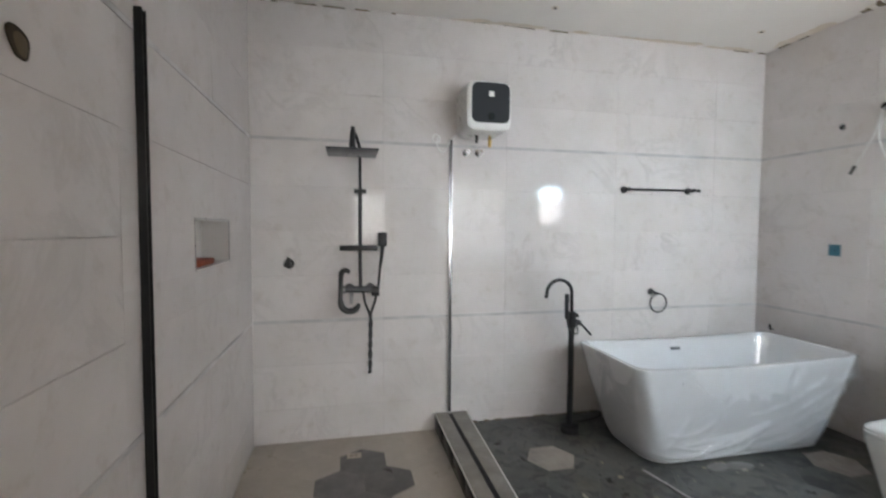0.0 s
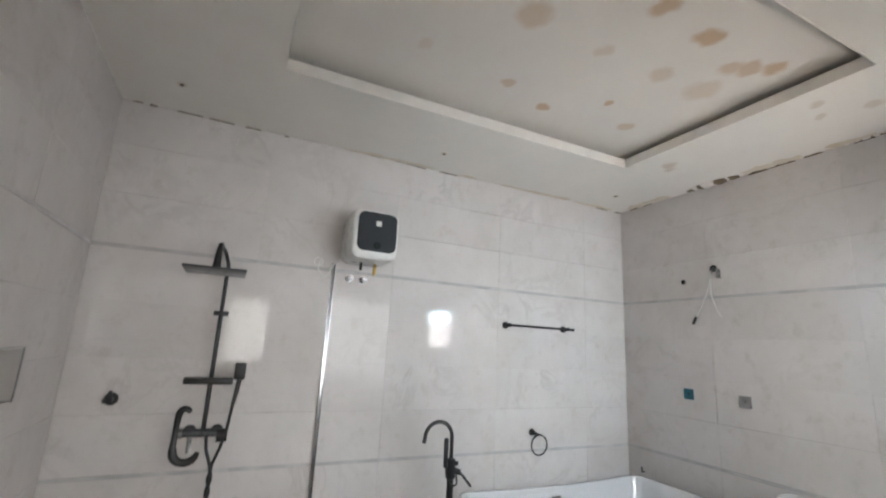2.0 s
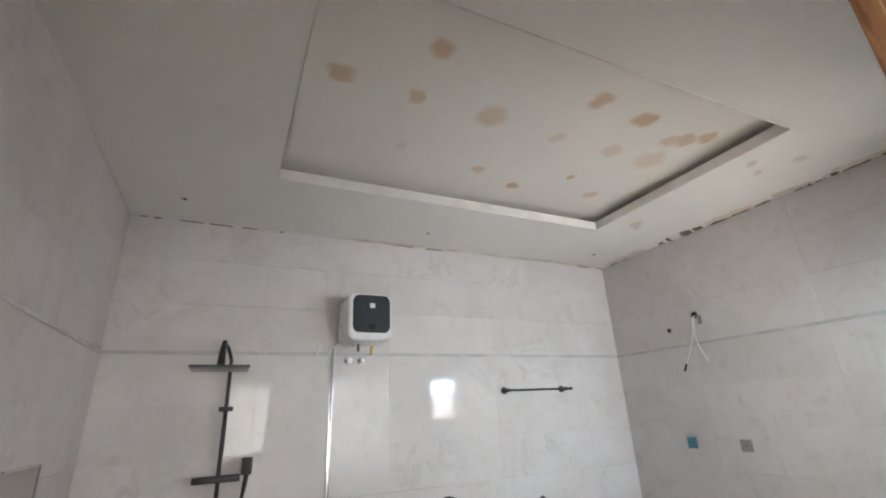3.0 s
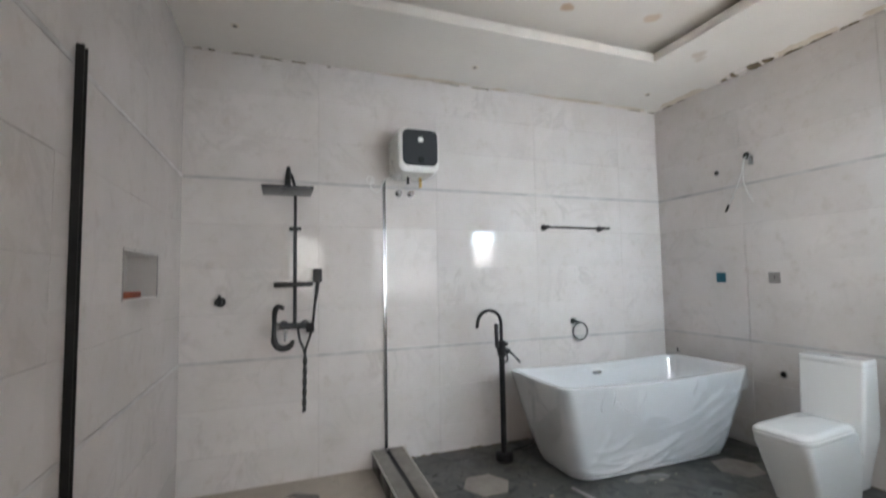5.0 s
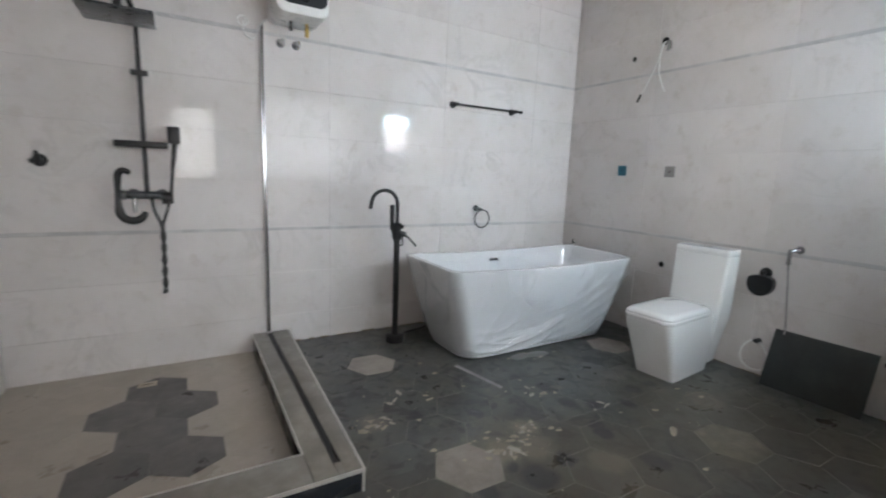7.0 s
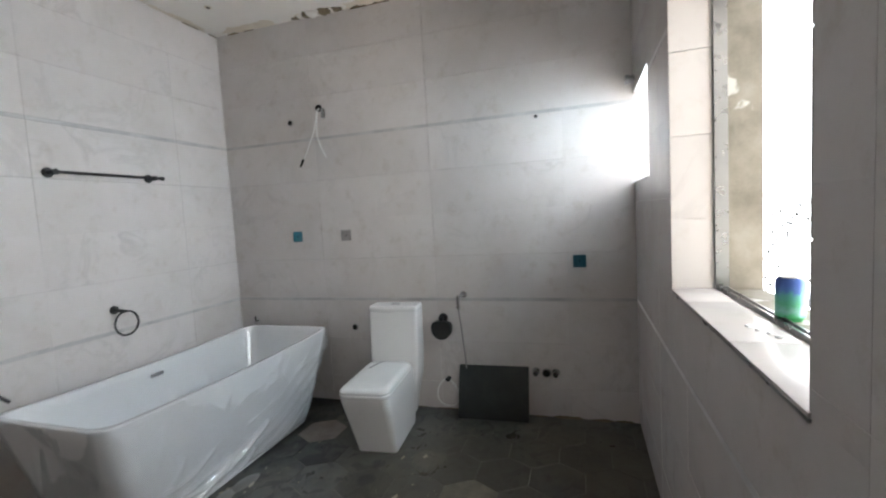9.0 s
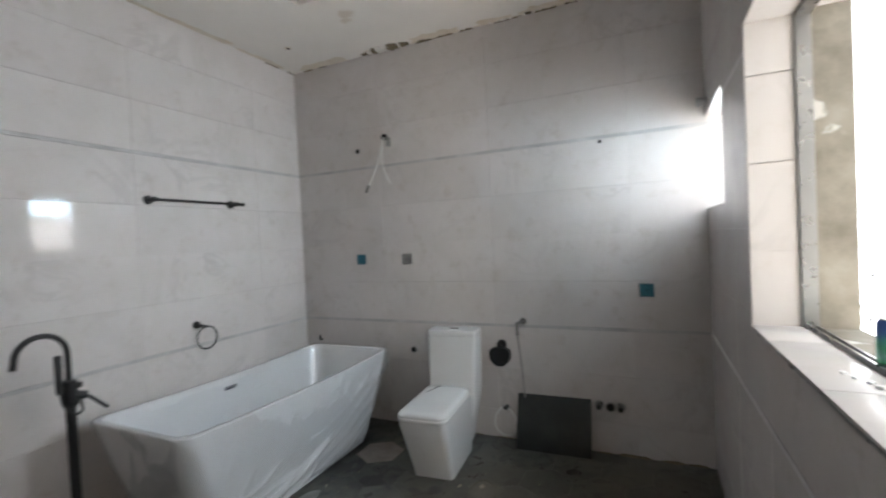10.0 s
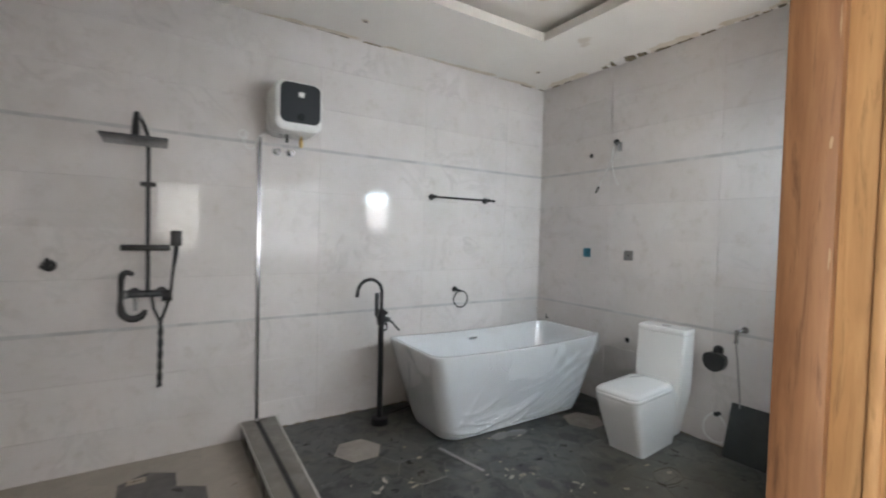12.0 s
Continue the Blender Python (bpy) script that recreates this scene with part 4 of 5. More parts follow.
    part("hose", tube(pts, 0.0085, 8), M["rubber"], s)


shower_column()


def wall_outlet():
    o = thing("shower_outlet", "small black wall elbow for the shower hose", "wall outlet")
    part("flange", tube([(0.235, -0.001, 1.172), (0.235, -0.012, 1.172)], [0.034, 0.03], 20), M["black"], o)
    part("elbow", tube([(0.235, -0.01, 1.172), (0.235, -0.045, 1.172), (0.235, -0.055, 1.185), (0.235, -0.055, 1.22)], [0.016, 0.016, 0.014, 0.008], 12), M["black"], o)
    part("inlet", tube([(0.235, -0.045, 1.172), (0.205, -0.05, 1.165)], 0.011, 10), M["black"], o)


wall_outlet()


def towel_rail():
    r = thing("towel_rail", "slim matt black towel rail on the tiled wall", "towel rail")
    z, y = 1.722, -0.06
    for x in (2.73, 3.31):
        part("rosette", tube([(x, -0.001, z), (x, -0.012, z)], [0.028, 0.026], 20), M["black"], r)
        part("post", tube([(x, -0.01, z), (x, y - 0.012, z)], [0.012, 0.016], 12), M["black"], r)
    part("bar", tube([(2.715, y, z), (3.36, y, z)], 0.0085, 10), M["black"], r)
    part("end_cap", tube([(3.355, y, z), (3.375, y, z)], 0.0125, 10), M["black"], r)
    g = thing("towel_ring", "matt black towel ring on the tiled wall", "towel ring")
    x, z = 2.995, 0.915
    part("rosette", tube([(x, -0.001, z), (x, -0.012, z)], [0.026, 0.024], 20), M["black"], g)
    part("post", tube([(x, -0.01, z), (x, -0.055, z - 0.004), (x + 0.03, -0.06, z - 0.012)], [0.011, 0.012, 0.009], 10), M["black"], g)
    ringpts = arc((x + 0.03, -0.058, z - 0.085), 0.073, 90, 442, 40)
    part("ring", tube(ringpts, 0.0062, 8), M["black"], g)


towel_rail()


def water_heater():
    h = thing("water_heater", "white square water heater with dark front panel", "water heater")

    def sq(x0, x1, z0, z1, r, y):
        return [(px, y, pz) for px, pz, _ in rounded((x0 + x1) / 2, (z0 + z1) / 2, x1 - x0, z1 - z0, r, 0)]

    x0, x1, z0, z1 = 1.372, 1.682, 2.052, 2.378
    part("housing", loft([sq(x0 + .01, x1 - .01, z0 + .01, z1 - .01, .05, -0.002), sq(x0, x1, z0, z1, .06, -0.02), sq(x0, x1, z0, z1, .06, -0.27), sq(x0 + .006, x1 - .006, z0 + .006, z1 - .006, .055, -0.295), sq(x0 + .016, x1 - .016, z0 + .016, z1 - .016, .05, -0.3025), sq(x0 + .024, x1 - .024, z0 + .024, z1 - .024, .045, -0.303)]), M["plastic"], h)
    p = part("front_panel", loft([sq(1.405, 1.664, 2.105, 2.362, .045, -0.302), sq(1.405, 1.664, 2.105, 2.362, .045, -0.308), sq(1.408, 1.661, 2.108, 2.359, .042, -0.311), sq(1.412, 1.657, 2.112, 2.355, .04, -0.3112)]), M["panelgrey"], h, "dark grey front panel")
    part("badge", box(1.52, 1.555, -0.3135, -0.3112, 2.272, 2.305), M["plastic"], p, "small white mark")
    part("dial", tube([(1.537, -0.311, 2.145), (1.537, -0.324, 2.145)], [0.024, 0.021], 20), M["blackgloss"], p, "round black dial")
    part("outlet", tube([(1.485, -0.15, 2.053), (1.485, -0.15, 2.0)], 0.01, 10), M["black"], h)
    part("outlet", tube([(1.58, -0.15, 2.053), (1.58, -0.15, 2.02), (1.58, -0.15, 1.975)], [0.009, 0.013, 0.011], 10), M["brass"], h, "brass relief valve")
    for x in (1.45, 1.545):
        v = thing("angle_valve", "small chrome wall valve below the heater", "valve", "heater valves")
        part("rosette", tube([(x, -0.001, 1.955), (x, -0.008, 1.955)], [0.028, 0.026], 18), M["chrome"], v)
        part("body", tube([(x, -0.006, 1.955), (x, -0.05, 1.955)], 0.011, 12), M["chrome"], v)
        part("handle", tube([(x, -0.048, 1.955), (x, -0.068, 1.955)], [0.018, 0.016], 12), M["chrome"], v)
    coil = [(1.232 + 0.028 * math.cos(a), -0.008 - 0.002 * k / 16, 2.045 + 0.028 * math.sin(a)) for k, a in enumerate(radians(60 + 22 * k) for k in range(17))]
    loop = [(1.232, -0.010, 2.015), (1.24, -0.012, 1.985), (1.258, -0.012, 1.958), (1.285, -0.012, 1.952), (1.308, -0.014, 1.975), (1.322, -0.03, 2.02), (1.345, -0.06, 2.05), (1.38, -0.10, 2.062)]
    solid("heater_cable", tube(coil + smooth(loop, 4), 0.0045, 6), M["white_wire"], "white cable hanging in a loop beside the heater", "cable")


water_heater()

# ---- right wall fittings ----


def socket_box(y, z, mat, label):
    b = thing("socket_box", label, "socket box", "bare socket boxes")
    s = 0.04
    fr = bmesh.new()
    for q in ((y - s, y + s, z + s - .008, z + s), (y - s, y + s, z - s, z - s + .008), (y - s, y - s + .008, z - s + .008, z + s - .008), (y + s - .008, y + s, z - s + .008, z + s - .008)):
        box(W - 0.004, W + 0.006, q[0], q[1], q[2], q[3], bm=fr)
    part("rim", fr, M[mat], b)
    part("back", box(W - 0.001, W + 0.005, y - s + .008, y + s - .008, z - s + .008, z + s - .008), M[mat], b)
    part("slot", box(W - 0.003, W - 0.0012, y - .0025, y + .0025, z - .008, z + .009), M["hole"], b)


socket_box(-0.605, 1.270, "bluebox", "blue plastic socket box set bare in the tiles")
socket_box(-1.027, 1.265, "greybox", "grey cement-smeared socket box set in the tiles")
socket_box(-2.698, 1.032, "bluebox", "dark blue socket box set bare in the tiles")


def pipe_hole(y, z, r, label, name="pipe_hole", rim="greybox"):
    o = thing(name, label, "pipe outlet", "pipe outlets")
    part("collar", tube([(W - 0.001, y, z), (W - 0.006, y, z)], [r * 1.15, r], 18), M[rim], o)
    part("bore", tube([(W - 0.0062, y, z), (W - 0.0075, y, z)], r * (0.85 if rim == "greybox" else 0.5), 16), M["hole"], o)


for y, z, r, l in ((-0.619, 2.14, 0.019, "dark pipe end in the tiles"), (-1.048, 0.565, 0.022, "dark water outlet beside the toilet"), (-2.458, 1.973, 0.011, "small dark plug hole in the tiles"),
                   (-2.395, 0.293, 0.02, "basin water outlet in the tiles"), (-2.462, 0.28, 0.028, "wide basin waste outlet in the tiles"), (-2.525, 0.29, 0.02, "basin water outlet in the tiles")):
    pipe_hole(y, z, r, l, rim="greybox")
    if l.startswith("basin water"):
        v = thing("angle_valve", "small chrome stop valve under the basin outlet", "valve", "basin valves")
        part("body", tube([(W - 0.0078, y, z), (W - 0.045, y, z)], 0.012, 12), M["chrome"], v)
        part("rosette", tube([(W - 0.0078, y, z), (W - 0.014, y, z)], [0.026, 0.023], 16), M["alu"], v)
        part("handle", tube([(W - 0.045, y, z), (W - 0.062, y, z)], [0.019, 0.017], 12), M["chrome"], v)

w = thing("light_wiring", "open wall hole with loose white wires hanging out", "wiring")
part("hole", tube([(W - 0.001, -0.875, 2.22), (W - 0.006, -0.875, 2.22)], 0.027, 16), M["hole"], w)
part("flap", box(W - 0.03, W - 0.004, -0.93, -0.905, 2.14, 2.21, 0.004), M["alu"], w, "small torn metal flap")
part("wire", tube(smooth([(W - 0.004, -0.875, 2.215), (W - 0.03, -0.87, 2.18), (W - 0.03, -0.84, 2.06), (W - 0.03, -0.76, 1.90), (W - 0.03, -0.715, 1.83)]), 0.0042, 6), M["white_wire"], w)
part("wire", tube(smooth([(W - 0.004, -0.88, 2.215), (W - 0.035, -0.88, 2.18), (W - 0.035, -0.865, 2.03), (W - 0.035, -0.895, 1.92), (W - 0.035, -0.93, 1.85)]), 0.0042, 6), M["white_wire"], w)
part("wire_tip", tube([(W - 0.03, -0.73, 1.855), (W - 0.03, -0.70, 1.80)], 0.009, 6), M["hole"], w, "dark taped end")

v = thing("bidet_valve", "chrome angle valve with a thin hose below", "valve")
y, z = -1.885, 0.815
part("rosette", tube([(W - 0.001, y - 0.03, z), (W - 0.008, y - 0.03, z)], [0.024, 0.022], 16), M["chrome"], v)
part("body", tube([(W - 0.006, y - 0.03, z), (W - 0.05, y, z - 0.01)], 0.011, 12), M["chrome"], v)
part("lever", tube([(W - 0.05, y, z), (W - 0.052, y, z - 0.06), (W - 0.052, y, z - 0.09)], [0.011, 0.01, 0.014], 12), M["chrome"], v)
part("hose", tube([(W - 0.05, y, z - 0.09), (W - 0.04, y - 0.01, 0.6), (W - 0.03, y - 0.03, 0.34), (W - 0.02, y - 0.03, 0.2)], 0.006, 8), M["greybox"], v)

h = thing("paper_holder", "round black toilet paper holder on the wall", "paper holder")
y, z = -1.752, 0.580
part("rosette", tube([(W - 0.001, y - 0.005, z + 0.066), (W - 0.02, y - 0.005, z + 0.066)], [0.034, 0.03], 18), M["black"], h)
cover = [(W - 0.06, y + 0.073 * math.cos(a), z + 0.078 * math.sin(a)) for a in (radians(150 + 240 * k / 20) for k in range(21))]
cover += [(W - 0.06, y + 0.03, z + 0.052), (W - 0.06, y - 0.03, z + 0.052)]
part("cover", loft([cover, [(p[0] + 0.045, p[1], p[2]) for p in cover]]), M["black"], h)
part("arm", tube([(W - 0.018, y - 0.005, z + 0.075), (W - 0.055, y - 0.005, z + 0.065)], 0.014, 10), M["black"], h)

s = thing("supply_hose", "coiled pale supply hose hanging behind the black panel", "hose")
part("hose", tube(smooth([(W - 0.01, -1.775, 0.205), (W - 0.03, -1.74, 0.20), (W - 0.035, -1.70, 0.14), (W - 0.035, -1.70, 0.06), (W - 0.04, -1.76, 0.02), (W - 0.045, -1.83, 0.035), (W - 0.045, -1.86, 0.10), (W - 0.04, -1.83, 0.17), (W - 0.02, -1.79, 0.20)]), 0.006, 8), M["plastic"], s)
part("valve", tube([(W - 0.001, -1.775, 0.205), (W - 0.035, -1.775, 0.205), (W - 0.04, -1.76, 0.215)], [0.018, 0.014, 0.01], 10), M["black"], s)

p = thing("black_panel", "loose black panel leaning against the tiled wall", "panel")
ang = math.atan2(0.115, 0.30)
m = Matrix.Translation((3.892, -2.11, FZ + 0.002)) @ Matrix.Rotation(radians(2), 4, "Z") @ Matrix.Rotation(ang, 4, "Y")
pb = part("board", box(-0.006, 0.006, -0.24, 0.24, 0.002, 0.36, 0.002), M["slab"], p)
p.matrix_world = m

k = thing("pipe_stub", "short capped grey pipe stub high on the window wall", "pipe stub")
part("pipe", tube([(3.925, F - 0.002, 2.10), (3.925, F + 0.03, 2.10)], 0.022, 16), M["greybox"], k)
part("cap", tube([(3.925, F + 0.03, 2.10), (3.925, F + 0.052, 2.10)], [0.028, 0.026], 16), M["alu"], k)

# ---- left wall ----
n = thing("niche", "tiled recessed shower niche in the wall", "niche")
y0, y1, z0, z1 = NICHE
part("back", box(-0.14, -0.132, y0, y1, z0, z1), M["niche"], n)
part("side", box(-0.132, -0.001, y1 - 0.006, y1 + 0.002, z0, z1), M["niche"], n)
part("side", box(-0.132, -0.001, y0 - 0.002, y0 + 0.006, z0, z1), M["niche"], n)
part("top", box(-0.132, -0.001, y0 + 0.006, y1 - 0.006, z1 - 0.006, z1 + 0.002), M["niche"], n)
part("bottom", box(-0.132, -0.001, y0 + 0.006, y1 - 0.006, z0 - 0.002, z0 + 0.006), M["niche"], n)
part("edge_trim", box(-0.001, 0.004, y1 - 0.004, y1 + 0.008, z0, z1), M["alu"], n, "grey metal corner bead")
part("edge_trim", box(-0.001, 0.003, y0 - 0.002, y1 - 0.0045, z1 - 0.003, z1 + 0.004), M["alu"], n)
part("edge_trim", box(-0.001, 0.003, y0 - 0.004, y0 + 0.002, z0, z1 - 0.0035), M["alu"], n)
solid("clay_block", box(-0.12, -0.02, -1.09, -0.76, z0 + 0.0065, z0 + 0.036, 0.006), M["redpipe"], "flat red-brown clay piece lying in the niche", "clay block")
o = thing("cable_hole", "rough round brown hole broken through the tile", "hole")
bm = bmesh.new()
ringp = [(0.002, -2.10 + 0.031 * math.cos(a) * (1 + 0.12 * math.sin(3 * a)) - 0.008 * math.sin(a), 1.763 + 0.034 * math.sin(a) * (1 + 0.1 * math.cos(2 * a))) for a in (2 * math.pi * i / 20 for i in range(20))]
part("edge", loft([ringp, [(0.005, (p[1] + 2.10) * 0.9 - 2.10, (p[2] - 1.763) * 0.9 + 1.763) for p in ringp]]), M["cavity"], o)
part("bore", loft([[(0.0052, (p[1] + 2.10) * 0.6 - 2.097, (p[2] - 1.763) * 0.72 + 1.760) for p in ringp], [(0.006, (p[1] + 2.10) * 0.55 - 2.097, (p[2] - 1.763) * 0.68 + 1.760) for p in ringp]]), M["mould"], o)
rnd = random.Random(11)
st = thing("wall_damage", "brown chipped patch in the tiled wall", "damage")


def chip(cy, cz, w, h, depth, mat, name="chip", n=15):
    a = []
    for i in range(n):
        t = 2 * math.pi * i / n
        q = rnd.uniform(0.45, 1.1)
        a.append((0.0012, cy + w * q * math.cos(t), cz + h * q * math.sin(t)))
    part(name, loft([a, [(depth, cy + (p[1] - cy) * 0.9, cz + (p[2] - cz) * 0.9) for p in a]]), M[mat], st)


chip(-2.065, 0.690, 0.034, 0.036, 0.0026, "filler", "filler")
chip(-2.050, 0.630, 0.014, 0.034, 0.0027, "filler", "filler")
chip(-2.052, 0.672, 0.013, 0.008, 0.0036, "cavity")
chip(-2.060, 0.684, 0.010, 0.006, 0.0038, "cavity")
chip(-2.046, 0.598, 0.008, 0.022, 0.0037, "brown")
chip(-2.040, 0.580, 0.010, 0.008, 0.0039, "brown")

# ---- ceiling details ----
for x, y in ((0.335, -0.361), (1.969, -0.319), (3.62, -0.33)):
    d = thing("downlight_hole", "small dark cut-out for a ceiling light", "ceiling hole", "ceiling light holes")
    part("rim", tube([(x, y, H - 0.0015), (x, y, H - 0.004)], [0.026, 0.024], 14), M["damp"], d)
    part("bore", tube([(x, y, H - 0.0042), (x, y, H - 0.006)], 0.011, 14), M["hole"], d)


def ragged(name, along, a0, a1, label, seed, size):
    """A broken dark edge where the ceiling board meets a wall, piece by piece."""
    rnd = random.Random(seed)
    edge = thing(name, label, "damage")
    a = a0
    while a < a1:
        ln = rnd.uniform(0.02, 0.16)
        if rnd.random() < 0.62:
            n = 7
            ds = [rnd.uniform(0.15, 1.0) * size for _ in range(n + 1)]
            ds[0] = ds[-1] = 0.001
            t = rnd.uniform(0.003, 0.010)
            line = [(a + ln * k / n, ds[k]) for k in range(n + 1)]
            ring = [(u, -d) if along == "x" else (W - d, u) for u, d in line]
            ring += [(u, 0.0) if along == "x" else (W, u) for u, _ in reversed(line)]
            part("piece", loft([[(x, y, H + 0.001) for x, y in ring], [(x, y, H - t) for x, y in ring]]), M["mould"], edge)
        a += ln + rnd.uniform(0.0, 0.12)


ragged("mould_edge", "x", 0.05, 3.98, "brown mouldy edge of the ceiling board over tiles", 4, 0.009)
ragged("broken_board_edge", "y", -2.7, -0.02, "broken dark ceiling board edge above the tiles", 9, 0.02)
torn = thing("torn_plaster", "torn lumps of white plaster at the ceiling edge", "damage")
rnd = random.Random(21)
for kk in range(14):
    u, r = -0.74 - kk * 0.032, 0.016 + 0.03 * math.sin(kk / 13 * math.pi) * rnd.uniform(0.6, 1.2)
    bm = bmesh.new()
    bmesh.ops.create_icosphere(bm, subdivisions=2, radius=r)
    for q in bm.verts:
        q.co = Vector((W - 0.02 - r * 0.6 + q.co.x * rnd.uniform(0.8, 1.3), u + q.co.y * rnd.uniform(0.8, 1.4), H - 0.002 + q.co.z * 0.45))
    part("lump", bm, M["ceiling"] if rnd.random() < 0.6 else M["mould"], torn)

for kk in range(46):
    u, r = -0.72 - 1.75 * rnd.random(), 0.004 + 0.011 * rnd.random() ** 2
    bm = bmesh.new()
    bmesh.ops.create_icosphere(bm, subdivisions=1, radius=r)
    for q in bm.verts:
        q.co = Vector((W - 0.004 - r + q.co.x * rnd.uniform(0.6, 1.5), u + q.co.y * rnd.uniform(0.8, 2.6), H - 0.004 + q.co.z * rnd.uniform(0.5, 1.1)))
    part("crumb", bm, M["mould"] if rnd.random() < 0.6 else M["ceiling"], torn)

rnd = random.Random(52)
seep = thing("water_stain", "yellow-brown damp stains along the ceiling edge", "stain")
for kk in range(26):
    if kk < 15:
        cx, cy = W - rnd.uniform(0.0, 0.05), -rnd.uniform(0.1, 2.6)
        lx, ly = rnd.uniform(0.03, 0.09), rnd.uniform(0.05, 0.22)
    else:
        cx, cy = rnd.uniform(1.2, 3.95), -rnd.uniform(0.0, 0.03)
        lx, ly = rnd.uniform(0.06, 0.25), rnd.uniform(0.02, 0.06)
    ring = []
    for i in range(17):
        a, q = 2 * math.pi * i / 17, rnd.uniform(0.55, 1.1)
        ring.append((min(W - 0.001, cx + lx * q * math.cos(a)), min(-0.001, cy + ly * q * math.sin(a))))
    lev = H - 0.0008 - kk * 0.00005
    part("patch", loft([[(u, v, lev) for u, v in ring], [(u, v, lev - 0.0006) for u, v in ring]]), M["damp"], seep)

# ---- floor clutter ----
sk = solid("trim_strip", box(-0.19, 0.19, -0.011, 0.011, 0.0, 0.008, 0.002), M["greybox"], "loose pale strip of trim lying on the floor", "trim strip")
sk.matrix_world = pose(2.362, -1.04, FZ + 0.002, 0, 0, -78)
dr = thing("shower_drain", "small pale square drain cover in the shower floor", "drain")
part("grate", box(0.605, 0.695, -0.295, -0.235, -0.0495, -0.047, 0.001), M["filler"], dr)
part("slot", box(0.625, 0.675, -0.268, -0.262, -0.0469, -0.0466), M["hole"], dr)

loop = [(3.33 + 0.11 * math.cos(a) * (1 + 0.15 * math.sin(2 * a)), -1.83 + 0.075 * math.sin(a), FZ + 0.006 + 0.003 * math.sin(3 * a)) for a in (math.pi * 2.3 * k / 40 for k in range(41))]
solid("floor_cable", tube(loop, 0.0022, 6), M["dustcable"], "loose loop of thin grey cable on the floor", "cable")
pv = thing("pipe_stub", "thin dark pipe stub behind the bathtub's corner", "pipe stub")
part("pipe", tube([(W - 0.001, -0.16, 0.60), (W - 0.03, -0.16, 0.60), (W - 0.03, -0.16, 0.64)], 0.007, 8), M["black"], pv)
rnd = random.Random(63)
for along, a0, a1 in (("y", -3.0, -1.58), ("x", 1.46, 2.5)):
    ridge = thing("mortar_ridge", "dirty ragged mortar along the foot of the tiles", "debris", "mortar along the walls")
    a = a0
    while a < a1:
        ln, dep, hgt = rnd.uniform(0.05, 0.2), rnd.uniform(0.008, 0.03), rnd.uniform(0.004, 0.018)
        n = 6
        ds = [0.002] + [dep * rnd.uniform(0.4, 1.0) for _ in range(n - 1)] + [0.002]
        rows = []
        for i in range(n + 1):
            u, d = a + ln * i / n, ds[i]
            h = hgt * d / dep
            prof = ((0.0005, FZ + 0.0005), (d, FZ + 0.0005), (d * 0.55, FZ + h * 0.7), (0.0005, FZ + h))
            rows.append([(W - q, u, z) if along == "y" else (u, -q, z) for q, z in prof])
        part("piece", loft(rows), M["mortar"], ridge)
        a += ln + rnd.uniform(-0.01, 0.08)
hz = [(2.215, -0.27, FZ + 0.012), (2.28, -0.19, FZ + 0.013), (2.38, -0.165, FZ + 0.012), (2.48, -0.15, FZ + 0.03), (2.53, -0.09, FZ + 0.09), (2.54, -0.012, FZ + 0.12)]
solid("faucet_hose", tube(smooth(hz), 0.009, 8), M["rubber"], "dark supply hose on the floor behind the bathtub", "hose")
rnd = random.Random(77)
for cx, cy, n, sp in ((1.60, -1.25, 9, 0.05), (2.07, -1.69, 10, 0.06), (2.25, -1.615, 6, 0.03), (1.75, -1.02, 4, 0.07), (2.55, -1.30, 5, 0.08), (1.30, -1.78, 12, 0.10), (1.05, -1.80, 12, 0.12), (2.95, -0.96, 6, 0.06), (2.75, -1.62, 4, 0.06)):
    sp_ob = thing("plaster_splash", "dried pale plaster splashes on the dark floor", "splash", "plaster splashes")
    for kk in range(n):
        x, y, r, tw = cx + rnd.gauss(0, sp), cy + rnd.gauss(0, sp * 0.5), 0.006 + 0.016 * rnd.random() ** 2, rnd.uniform(0, 3.14)
        if x < 1.45 and y > -1.70:
            y = -1.70 - rnd.random() * 0.08
        ring = []
        for i in range(11):
            a = 2 * math.pi * i / 11
            q = r * rnd.uniform(0.45, 1.2)
            u, v = q * math.cos(a) * 1.7, q * math.sin(a) * 0.6
            ring.append((x + u * math.cos(tw) - v * math.sin(tw), y + u * math.sin(tw) + v * math.cos(tw)))
        hgt = 0.002 + (0.010 * rnd.random() if cy < -1.75 else 0.002)
        part("patch", loft([[(u, v, FZ + 0.0004) for u, v in ring], [((u - x) * 0.75 + x, (v - y) * 0.75 + y, FZ + hgt) for u, v in ring]]), M["splash"], sp_ob)
for x, y, a, b, tw in ((2.80, -0.905, 0.075, 0.045, 0.2), (2.935, -0.922, 0.10, 0.045, -0.15)):
    ring = []
    for i in range(24):
        t = 2 * math.pi * i / 24
        q = rnd.uniform(0.9, 1.08)
        u, v = a * q * math.cos(t), b * q * math.sin(t)
        ring.append((x + u * math.cos(tw) - v * math.sin(tw), y + u * math.sin(tw) + v * math.cos(tw)))
    solid("plaster_spot", loft([[(u, v, FZ + 0.0004) for u, v in ring], [((u - x) * 0.9 + x, (v - y) * 0.9 + y, FZ + 0.0032 + 0.002 * rnd.random()) for u, v in ring]]), M["palespot"], "pale flat dried spot on the dark floor by the bathtub", "splash", group="dried spots")
can = thing("drink_can", "green and blue drink can standing on the window sill", "can")
cx, cy, cz = 2.43, -3.235, 1.0495
